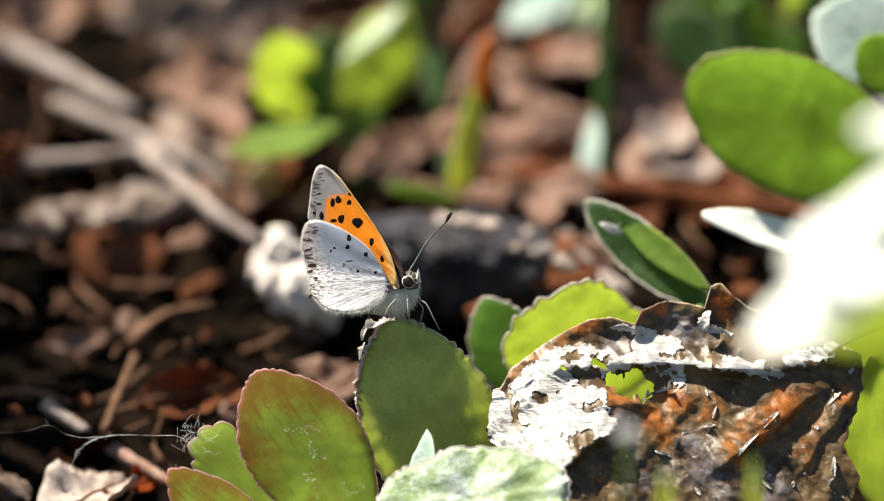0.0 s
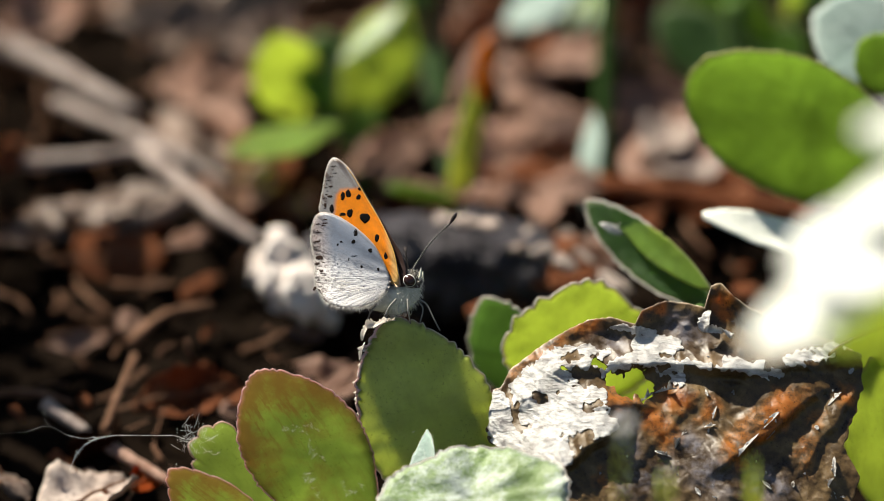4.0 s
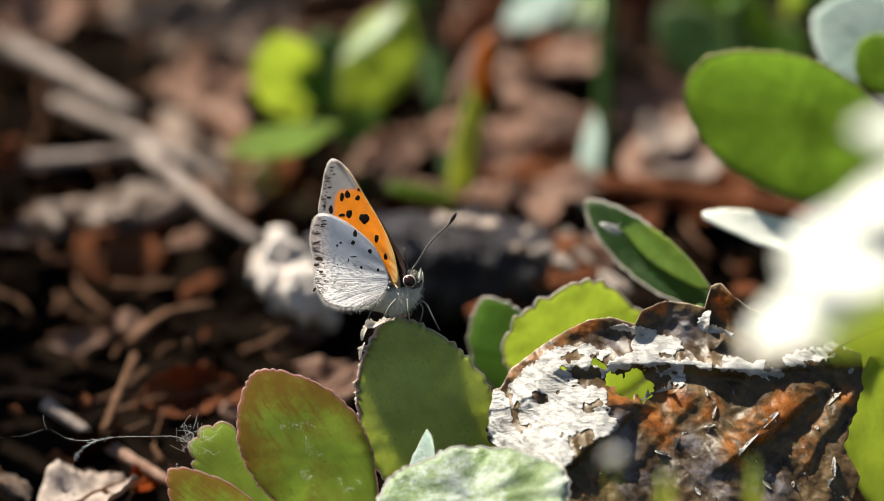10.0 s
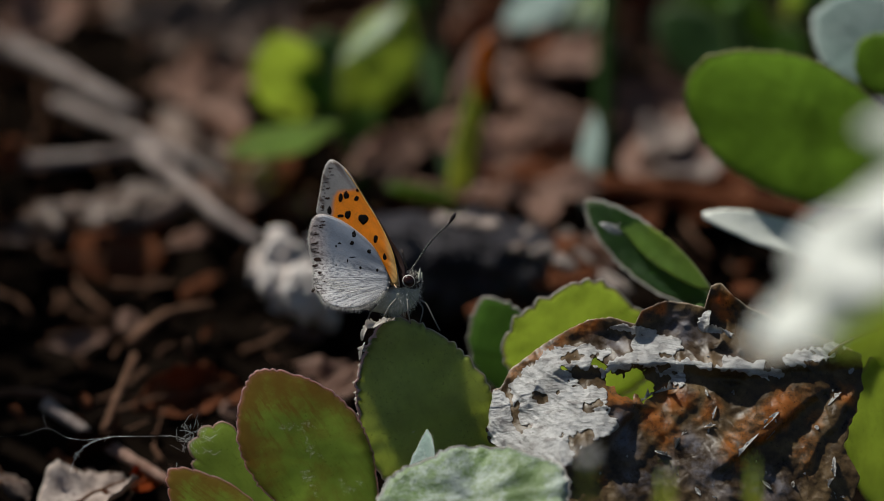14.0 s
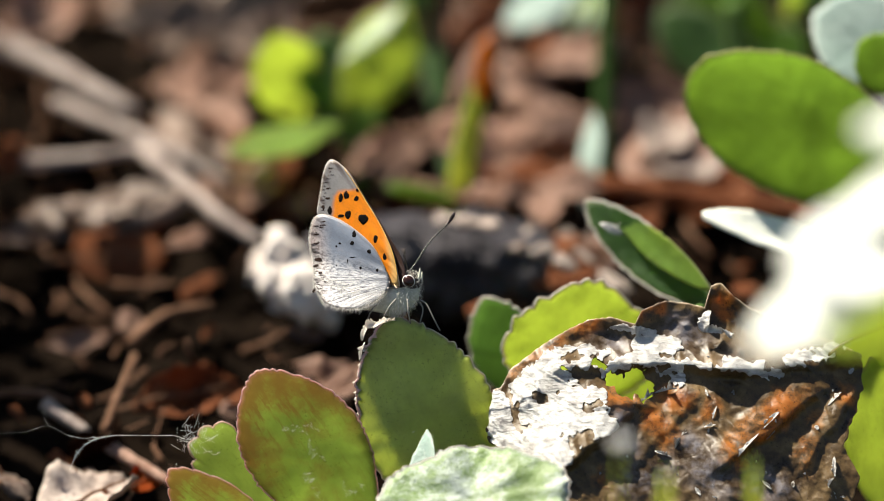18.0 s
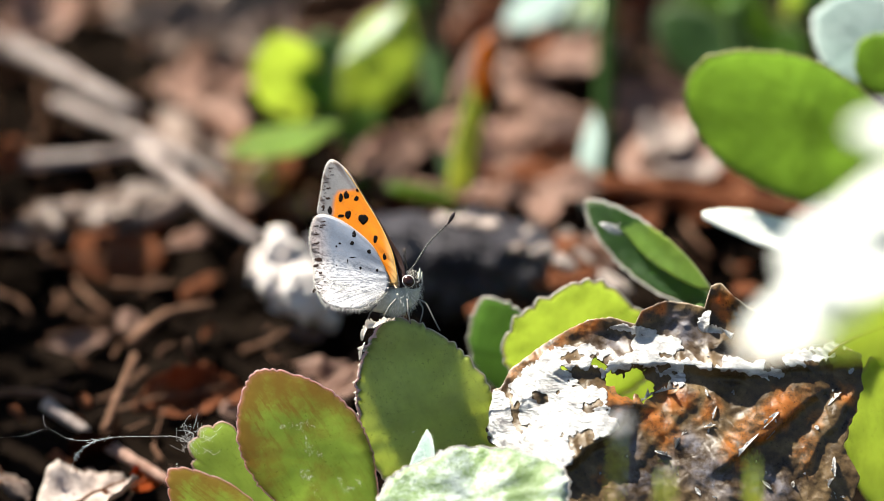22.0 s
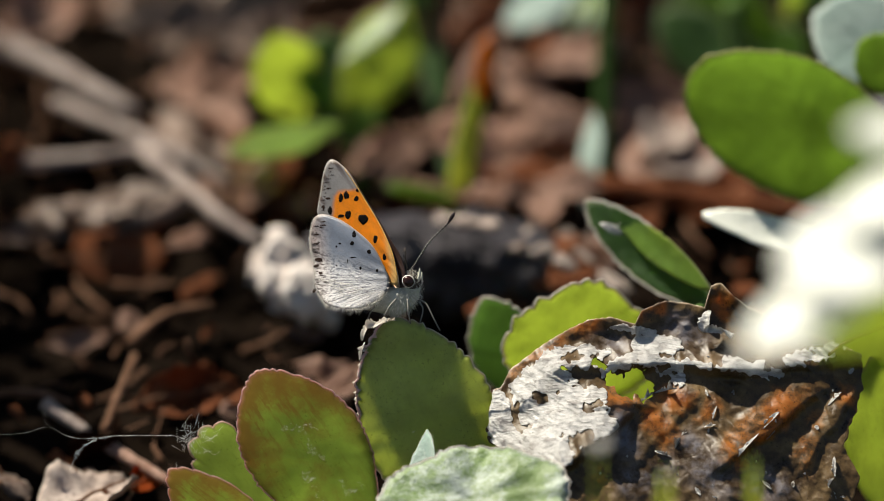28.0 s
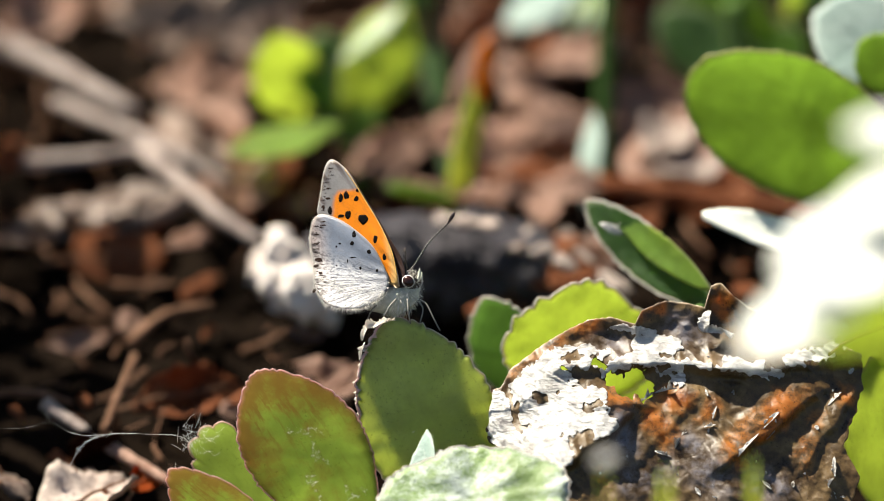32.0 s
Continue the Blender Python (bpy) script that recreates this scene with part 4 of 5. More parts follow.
    # the membrane: drawn tight over the folds, torn into holes and tatters
    pleat = np.abs(rumple(np.stack([a * 0.5 + b * 0.85, b * 0.12 - a * 0.2], 1), 1.5, 21))
    skin = sheet + LEAF_OUT * (0.11 + 0.06 * wob + 0.22 * (0.25 - pleat) + 0.08 * fine)[:, None]
    white = np.minimum(blots(a, b, MEMBRANE) + 0.45 * fine + 0.4 * small + 0.3 * wob, -blots(a, b, BARE) + 0.35 * fine + 0.3 * small)
    thin = np.clip(0.5 + white / 1.4, 0, 1)
    rows, faces = clipped(np.concatenate([skin, thin[:, None]], 1), quads, np.minimum(white, whole))
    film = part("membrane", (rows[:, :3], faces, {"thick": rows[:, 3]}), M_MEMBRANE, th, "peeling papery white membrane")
    solid = film.modifiers.new("thickness", "SOLIDIFY")
    solid.thickness = 0.00005
    # tattered shreds that curl away from the brown skin
    rng = random.Random(3)
    where = lambda x, y: int(np.argmin((a - x) ** 2 + (b - y) ** 2))
    for k, (x0, y0, x1, y1, r) in enumerate(SHREDS):
        p, q = (sheet[where(x, y)] + LEAF_OUT * rng.uniform(0.03, 0.1) for x, y in ((x0, y0), (x1, y1)))
        part("shred", leaf_shape(p, q, unit((-0.3, -0.45, 0.85)), max(r * 1.5, 0.2), thick=0.05, cup=rng.uniform(0.05, 0.3), bend=rng.uniform(-0.12, 0.12), teeth=5, tooth=0.25, shape=rng.uniform(0.7, 1.5), wave=0.25, seed=k, n=26, rings=4, blunt=0.5), M_SHRED, th)
    for _ in range(26):
        k = rng.randrange(nu * 40, nu * 180)
        if whole[k] < 0.3 or white[k] > -0.2:
            continue
        w = unit((rng.gauss(0, 0.7), rng.gauss(0, 0.3), rng.gauss(0, 1))) * rng.uniform(0.12, 0.4)
        c = sheet[k] + LEAF_OUT * 0.05
        part("fleck", leaf_shape(c - w, c + w, unit((-0.3, -0.6, 0.7)), rng.uniform(0.08, 0.22), thick=0.04, cup=0.05, bend=rng.uniform(-0.08, 0.08), teeth=3, tooth=0.12, shape=rng.uniform(0.6, 1.6), wave=0.2, seed=rng.randrange(99), n=10, rings=3), M_SHRED, th)
    part("petiole", tube(curve([(40.3, -6.3, 26.1), (42.5, -3.0, 25.8), (47.2, 2.3, 24.9)], 12), np.linspace(0.16, 0.22, 12), 8), M_FIBRE, th, "thin dry leaf stalk")
    # two upright curled tatters on the hollow behind the fold
    for x0, y0, x1, y1, w in ((27.6, -8.6, 27.9, -6.2, 1.3), (27.4, -8.4, 29.5, -8.5, 0.8), (30.3, -9.2, 30.5, -8.6, 0.8)):
        p, q = (sheet[where(x, y)] + LEAF_OUT * 1.2 for x, y in ((x0, y0), (x1, y1)))
        part("shred", leaf_shape(p, q, unit((-0.5, -0.6, 0.6)), w, thick=0.1, cup=0.5, bend=-0.4, teeth=4, tooth=0.3, shape=0.8, seed=7, n=26, rings=5, blunt=0.5, wave=0.6), M_SHRED, th, "curled white tatter")


withered_leaf()


# ---- butterfly ----
PERCH = vec((-6.3, -4.2, 28.7))
ROOT = vec((-4.6, -1.8, 31.9))
WN = unit((-0.45, -0.73, 0.51))
WA = unit(vec((1, 0, 0)) - WN * WN[0])
WB = np.cross(WN, WA)


def on_wing(p, lift=0.0):
    return ROOT + p[0] * WA + p[1] * WB + lift * WN


def wing_shape(outline, line, lift, thick=0.07, dome=0.4, n=120, rings=14, size=1.0, curl=0.0):
    """A wing: outline in its plane, line: points along the border past which the second colour lies."""
    xy, rad, side, faces = disc(loop(outline, n) * size, rings)
    sides = []
    for a, b in zip(line, line[1:]):
        d = unit(vec(b) - vec(a))
        sides.append((xy[:, 1] - a[1]) * d[0] - (xy[:, 0] - a[0]) * d[1])
    border = np.max(sides, axis=0)
    # mask of the lower field whose colour is lightened for the sun
    silk = np.clip((2.6 - xy[:, 1] - 0.30 * (xy[:, 0] + 2)) / 3.6, 0, 1) + np.clip((-7.0 - xy[:, 0]) / 4, 0, 0.5)
    ray = np.arctan2(xy[:, 1] - 0.5, -xy[:, 0] + 1.5)
    z = lift + dome * (1 - rad ** 2) + 0.06 * np.sin(ray * 23) * rad - curl * np.clip(-xy[:, 0] - 2.5 - 0.8 * xy[:, 1], 0, None) ** 2 + 4.4 * curl * np.clip(1.7 - xy[:, 1] - 0.35 * (xy[:, 0] + 2), 0, None) ** 2 + 0.12 * np.array([noise.noise(Vector((p[0] * 0.3, p[1] * 0.3, lift))) for p in xy])
    verts = ROOT + xy[:, :1] * WA + xy[:, 1:] * WB + (z + side * thick / 2 * (rad < 1))[:, None] * WN
    top = side >= 0
    return (verts, faces, {"rim": rad, "border": border, "ray": ray, "silk": silk, "east": xy[:, 0]}), (xy[top], z[top])


def spot(parent, surface, p, r, name="spot", mat=None, seed=1):
    out = loop([(p[0] + 0.9 * r[0] * math.cos(q) * (1 + 0.18 * math.sin(seed * 3 + q * 2)), p[1] + 0.9 * r[1] * math.sin(q) * (1 + 0.18 * math.cos(seed + q * 3))) for q in np.linspace(0, 2 * math.pi, 9)[:-1]], 28)
    xy, rad, side, faces = disc(out, 3)
    heights = [surface[1][np.argsort(((surface[0] - q) ** 2).sum(1))[:3]].mean() for q in xy]
    verts = np.array([on_wing(q, h + 0.05 + 0.004 * s) for q, h, s in zip(xy, heights, side)])
    part(name, (verts, faces), mat or M_BLACK, parent)


def butterfly():
    rng = random.Random(4)
    th = thing("butterfly", PERCH, "small copper butterfly, wings closed, perched on a stonecrop leaf", "butterfly")
    body_mid = vec((-4.2, -1.8, 30.4))
    along = unit(vec((-2.9, -1.1, 31.5)) - vec((-5.5, -2.3, 29.4)))
    side = unit(vec((0, -0.866, 0.5)))
    up = np.cross(side, along)
    torso = part("torso", ball(body_mid, (along * 2.3, side * 1.15, up * 1.5), 24, 16, 0.12), M_FURDARK, th, "furry grey thorax", pivot=PERCH)
    tail = vec((-8.5, -1.8, 29.5))
    part("abdomen", tube(curve([body_mid, (body_mid + tail) / 2, tail], 12), [1.1, 1.3, 1.4, 1.4, 1.35, 1.3, 1.2, 1.05, 0.9, 0.7, 0.5, 0.2], 14), M_FURDARK, torso)
    # hindwing nearest to the eye of a viewer from the south, with its forewing behind it
    hind = [(-0.38, 0.12), (-0.89, 1.68), (-2.23, 3.98), (-4.02, 5.66), (-6.07, 7.01), (-8.13, 7.78), (-9.35, 7.40), (-10.02, 5.67), (-9.95, 4.07), (-9.40, 1.98), (-9.10, 0.15), (-7.95, -1.06), (-6.79, -1.99), (-4.79, -2.53), (-2.74, -2.47), (-0.95, -1.35)]
    fore = [(0.47, -0.26), (0.29, 1.59), (-0.61, 4.38), (-2.18, 7.20), (-3.71, 9.44), (-5.25, 11.91), (-6.54, 13.16), (-7.36, 13.53), (-7.87, 13.26), (-8.20, 12.67), (-8.51, 11.81), (-8.79, 10.58), (-9.02, 9.14), (-9.05, 7.81), (-8.00, 6.51), (-5.82, 4.58), (-1.20, 0.50)]
    fore_far = [(0.85, -0.27), (1.16, 1.21), (0.47, 3.19), (-0.69, 4.96), (-2.18, 7.24), (-3.71, 9.44), (-5.25, 11.87), (-6.54, 13.07), (-7.36, 13.26), (-8.20, 12.49), (-8.79, 10.58), (-8.95, 7.92), (-5.82, 4.58), (-1.20, 0.50)]
    h_line, f_line = ((-7.10, -2.26), (-8.77, 7.69)), ((-7.31, 7.04), (-6.95, 9.55), (-6.45, 10.05), (-3.26, 10.25))
    shape, hind_top = wing_shape(hind, h_line, 0.85, dome=0.3, curl=0.02)
    hw = part("hindwing", shape, M_HIND, torso, "silvery grey hindwing underside with dark specks")
    shape, fore_top = wing_shape(fore, f_line, 0.5, dome=0.2)
    fw = part("forewing", shape, M_FORE, torso, "orange forewing underside with black spots and grey tip")
    part("hindwing", wing_shape(hind, h_line, -0.25, dome=-0.1, size=0.97, curl=0.02)[0], M_HIND, torso)
    part("forewing", wing_shape(fore_far, f_line, 0.05, dome=-0.1, size=0.985)[0], M_DORSAL, torso)
    for i, (p, r) in enumerate((((-6.18, 9.42), (0.30, 0.50)), ((-5.52, 9.63), (0.36, 0.44)), ((-4.39, 9.23), (0.28, 0.30)), ((-4.32, 10.11), (0.17, 0.20)), ((-5.38, 7.61), (0.44, 0.46)),
                                ((-3.59, 7.06), (0.58, 0.58)), ((-2.13, 4.88), (0.30, 0.45)), ((-1.13, 2.95), (0.20, 0.40)), ((-6.25, 7.50), (0.50, 0.18)), ((-7.58, 8.15), (0.26, 0.50)))):
        spot(fw, fore_top, p, r, seed=i)
    for i, (p, r) in enumerate((((-7.85, 9.45), (0.42, 0.13)), ((-7.75, 10.5), (0.30, 0.10)), ((-8.35, 8.55), (0.20, 0.30)))):
        spot(fw, fore_top, p, r, "margin_mark", M_MARK, seed=i + 60)
    for i, (p, r) in enumerate((((-4.52, 5.46), (0.26, 0.40)), ((-4.72, 4.53), (0.26, 0.24)), ((-2.73, 3.56), (0.27, 0.25)), ((-1.80, 1.58), (0.16, 0.20)), ((-3.72, 1.89), (0.15, 0.18)), ((-6.58, 4.30), (0.13, 0.13)),
                                ((-6.18, 4.58), (0.18, 0.10)), ((-4.92, 0.10), (0.10, 0.11)), ((-3.26, -0.20), (0.10, 0.09)), ((-6.51, 2.29), (0.11, 0.11)), ((-4.59, 3.04), (0.40, 0.06)), ((-5.20, 2.70), (0.08, 0.22)))):
        spot(hw, hind_top, p, r, seed=i + 20)
    for i, (p, r) in enumerate((((-9.25, 4.70), (0.55, 0.10)), ((-8.91, 3.03), (0.62, 0.26)), ((-9.18, 2.39), (0.40, 0.20)), ((-8.44, 1.59), (0.32, 0.16)), ((-8.97, -0.30), (0.24, 0.26)), ((-9.30, 3.85), (0.35, 0.07)),
                                ((-8.20, 6.60), (0.45, 0.08)), ((-9.00, 5.70), (0.45, 0.07)), ((-7.75, 0.60), (0.26, 0.09)))):
        spot(hw, hind_top, p, r, "margin_mark", M_MARK, seed=i + 40)
    # short dark strokes between the veins along both outer margins
    for k in range(22):
        y = -0.4 + 7.4 * k / 21 + rng.uniform(-0.1, 0.1)
        x = np.interp(y, (-0.4, 2.0, 4.1, 5.7, 7.2), (-8.4, -8.9, -9.45, -9.5, -8.9)) + rng.uniform(-0.15, 0.9)
        spot(hw, hind_top, (x, y), (rng.uniform(0.14, 0.42), rng.uniform(0.03, 0.075)), "stroke", M_MARK, seed=k)
    for k in range(13):
        y = 8.2 + 4.4 * k / 12
        x = np.interp(y, (8.2, 9.4, 11.0, 12.6), (-8.6, -8.55, -8.3, -7.6)) + rng.uniform(0.0, 0.7)
        spot(fw, fore_top, (x, y), (rng.uniform(0.16, 0.42), rng.uniform(0.03, 0.07)), "stroke", M_MARK, seed=k + 30)
    # pale front edge of the forewing and its dark outer line
    edge = [on_wing(vec(q), 0.62) for q in ((0.36, 0.67), (-0.18, 3.22), (-1.46, 5.98), (-3.00, 8.43), (-4.54, 10.78), (-5.82, 12.44))]
    part("costa", tube(curve(edge, 30), np.linspace(0.07, 0.03, 30), 6), M_COSTA, fw, "pale front edge")
    # fringe along the hindwing's margin and silky hair over its base
    rim = loop(hind, 400)
    mid = rim.mean(0)
    roots, ways, lens = [], [], []
    for k in range(150, 385):
        q = rim[k]
        low = min(1.0, max(0.0, (k - 255) / 40))
        for _ in range(7):
            o = unit(q - mid)
            w = unit(o[0] * WA + o[1] * WB - 0.35 * low * WA + 0.35 * vec((rng.gauss(0, 1), rng.gauss(0, 1), rng.gauss(0, 1))))
            q2 = q - o * rng.uniform(0, 0.3 + 0.4 * low)
            roots.append(on_wing(q2, hind_top[1][((hind_top[0] - q2) ** 2).sum(1).argmin()])); ways.append(w); lens.append(rng.uniform(0.10, 0.24) + low * rng.uniform(0.1, 0.6))
    for _ in range(620):
        f, g = rng.random() ** 0.7, rng.random()
        q = vec((-0.69, -0.67)) * (1 - f) + (vec((-8.77, 1.25)) * (1 - g) + vec((-2.74, -2.47)) * g) * f
        lift = hind_top[1][((hind_top[0] - q) ** 2).sum(1).argmin()]
        o = unit(q - vec((-0.18, 0.69)))
        roots.append(on_wing(q, lift)); ways.append(unit(o[0] * WA + o[1] * WB + WN * rng.uniform(0.05, 0.35) + 0.2 * vec((rng.gauss(0, 1), 0, rng.gauss(0, 1))))); lens.append(rng.uniform(0.3, 0.8))
    part("wing_fringe", hairs(roots, ways, lens, 0.013), M_FUR, torso, "white silky hair", kind="stuff")
    head_mid = vec((-3.1, -1.3, 32.1))
    roots, ways, lens = [], [], []
    for _ in range(900):
        d = unit((rng.gauss(0, 1), rng.gauss(0, 1), rng.gauss(0, 1)))
        roots.append(body_mid + along * 2.2 * d[0] + side * 1.1 * d[1] + up * 1.45 * d[2])
        ways.append(unit(along * (d[0] - 0.5) + side * d[1] + up * (d[2] - 0.3)))
        lens.append(rng.uniform(0.3, 0.75))
    for _ in range(260):
        d = unit((abs(rng.gauss(0, 1)), rng.gauss(0, 1), rng.gauss(0, 1)))
        roots.append(head_mid + along * 0.95 * d[0] + side * 0.85 * d[1] + up * 1.0 * d[2])
        ways.append(unit(along * d[0] + side * d[1] + up * (d[2] + 0.2)))
        lens.append(rng.uniform(0.15, 0.4))
    part("body_fur", hairs(roots, ways, lens, 0.018), M_FUR, torso, "pale body hair", kind="stuff")
    head = head_mid
    part("head", ball(head, (along * 1.0, side * 0.9, up * 1.05), 20, 12, 0.15), M_HEAD, torso)
    eye = vec((-3.4, -2.4, 32.7))
    part("eye_ring", ball(eye - side * 0.12, (along * 0.63, up * 0.69, side * 0.32), 28, 12), M_WHITE, torso, "white scales round the eye")
    part("eye", ball(eye + side * 0.02, (along * 0.57, up * 0.64, side * 0.42), 24, 14), M_EYE, torso, "glossy dark brown eye")
    part("palp", tube(curve([(-2.7, -1.8, 31.9), (-2.3, -1.6, 32.7), (-2.2, -1.1, 33.6)], 8), [0.2, 0.22, 0.22, 0.2, 0.18, 0.14, 0.1, 0.03], 8), M_FURDARK, torso)
    part("palp", tube(curve([(-2.5, -1.4, 31.3), (-2.1, -1.1, 31.9), (-2.0, -0.6, 32.8)], 8), [0.2, 0.22, 0.22, 0.2, 0.18, 0.14, 0.1, 0.03], 8), M_FURDARK, torso)
    for path, club in ((((-3.1, -1.0, 33.3), (-2.5, -0.8, 34.2), (-1.1, -0.2, 36.2), (0.8, 0.4, 38.0)), (1.5, 0.8, 39.1)), (((-3.5, -0.3, 32.9), (-3.8, 2.6, 32.5), (-3.9, 6.0, 31.4)), (-4.0, 8.3, 30.5))):
        pts = curve(path, 41)
        an = part("antenna", tube(pts, 0.075, 8), M_BLACK, torso, "thin dark antenna ringed with white")
        for k in range(1, 40 if club[0] > 0 else 0, 2):
            part("ring", tube([pts[k] * 0.8 + pts[k - 1] * 0.2, pts[k] * 0.8 + pts[k + 1] * 0.2], 0.095, 8), M_WHITE, an)
        part("club", tube(curve([pts[-1], (pts[-1] + vec(club)) / 2, club], 9), [0.08, 0.12, 0.16, 0.19, 0.21, 0.21, 0.19, 0.13, 0.05], 10), M_CLUB, an, "dark brown club")
    for path in (((-2.3, -2.9, 30.7), (-1.6, -3.5, 30.5), (-0.7, -4.6, 29.1), (-0.2, -4.9, 28.2)), ((-2.5, -2.2, 30.1), (-2.0, -2.5, 29.4), (-2.3, -3.6, 28.3)), ((-3.6, -3.4, 31.1), (-3.5, -4.5, 30.3), (-3.3, -4.7, 28.9)),
                 ((-4.8, -3.4, 31.1), (-5.5, -4.5, 30.8), (-6.3, -4.7, 29.2), (-6.8, -4.5, 28.4)), ((-6.8, -2.8, 30.1), (-7.4, -3.5, 29.7), (-7.8, -3.8, 28.5), (-7.5, -3.8, 28.0)), ((-4.2, -1.6, 29.9), (-4.6, -2.2, 28.7), (-4.9, -3.3, 28.1))):
        pts = curve(path, 16)
        part("leg", tube(pts, np.linspace(0.11, 0.055, 16), 8), M_LEG, th, "thin grey scaly leg")
    return torso


torso = butterfly()


# ---- bark, twigs and litter ----
def bark():
    a, b = (-19.0, 39.2, 4.0), (19.8, 40.9, 3.0)
    th = thing("bark_piece", (a[0], a[1], 0), "weathered grey piece of bark with pale broken end", "bark")
    path = curve([(-17.5, 44.3, 5.0), (-9.0, 45.7, 6.0), (1.0, 47.0, 6.0), (10.4, 46.8, 5.0), (16.1, 47.6, 2.0)], 40)
    rad = np.interp(np.linspace(0, 1, 40), [0, 0.15, 0.4, 0.7, 1], [3.4, 4.6, 5.4, 4.8, 2.2])
    part("wood", tube(path, rad, 36, 0.55, 3), M_BARK, th)
    end = curve([(-18.5, 44.3, 9.0), (-17.4, 40.4, 8.0), (-14.7, 38.1, 5.0)], 18)
    part("broken_end", tube(end, np.interp(np.linspace(0, 1, 18), [0, 0.15, 0.45, 0.75, 1], [1.0, 2.4, 2.9, 2.4, 0.8]), 28, 1.1, 5), M_BARK_PALE, th, "pale frayed wood")
    for k, (a, b, w) in enumerate((((-18.3, 45.7, 9.5), (-14.7, 37.6, 6.0), 4.6), ((-16.8, 42.6, 8.5), (-12.4, 38.2, 3.5), 3.6), ((-19.0, 40.4, 13.0), (-14.7, 36.4, 8.0), 5.6), ((-16.4, 38.2, 11.1), (-13.8, 34.4, 6.7), 5.0), ((-19.5, 38.2, 11.1), (-17.0, 35.7, 8.9), 3.6))):
        part("splinter", leaf_shape(a, b, (-0.25, -0.15, 0.95), w, thick=1.2, cup=-0.3, teeth=5, tooth=0.7, shape=0.9, blunt=0.5, wave=1.4, seed=44 + k, n=40, rings=7), M_BARK_PALE, th)
    for k, (a, b, r) in enumerate((((-19.2, 45.5, 9.0), (-17.8, 48.0, 9.0), 1.2), ((-19.7, 43.5, 8.0), (-18.6, 40.7, 6.0), 1.3), ((-14.0, 37.5, 5.0), (-12.1, 37.2, 3.0), 1.1), ((-16.1, 37.3, 8.0), (-15.2, 36.7, 4.0), 1.0))):
        part("splinter", tube(curve([a, (vec(a) + vec(b)) / 2 + vec((0.5, 0, 0.8)), b], 9), np.array([0.4, 0.8, 1.0, 1.1, 1.0, 0.9, 0.7, 0.5, 0.2]) * r, 9, 0.8, k + 9), M_BARK_PALE, th)
    for k, (a, b) in enumerate((((-3.1, 53.6, 8.0), (-0.6, 53.3, 8.0)), ((2.9, 51.6, 9.0), (6.1, 51.2, 8.5)), ((8.9, 49.1, 9.0), (12.6, 48.3, 8.0)), ((13.6, 49.0, 7.0), (15.8, 49.5, 6.0)), ((1.0, 44.2, 13.5), (4.1, 42.9, 13.4)), ((3.8, 44.9, 12.8), (6.3, 43.7, 12.6)), ((6.6, 41.8, 11.3), (9.4, 42.1, 11.9)), ((9.7, 41.5, 10.9), (12.5, 41.4, 10.8)), ((12.5, 40.4, 10.9), (15.3, 39.9, 10.1)), ((14.7, 43.4, 10.2), (17.2, 41.6, 9.1)), ((17.2, 40.4, 9.1), (20.9, 37.5, 7.9)), ((-0.9, 45.1, 13.0), (1.0, 45.2, 13.2)))):
        part("chip", leaf_shape(a, b, (-0.3, -0.45, 0.85), 1.0 + 0.4 * (k % 3), thick=0.5, cup=-0.2, teeth=5, tooth=0.6, shape=0.9, blunt=0.5, wave=1.4, seed=70 + k, n=30, rings=5), M_LITTER[5], th, "pale lichen-grey chip")


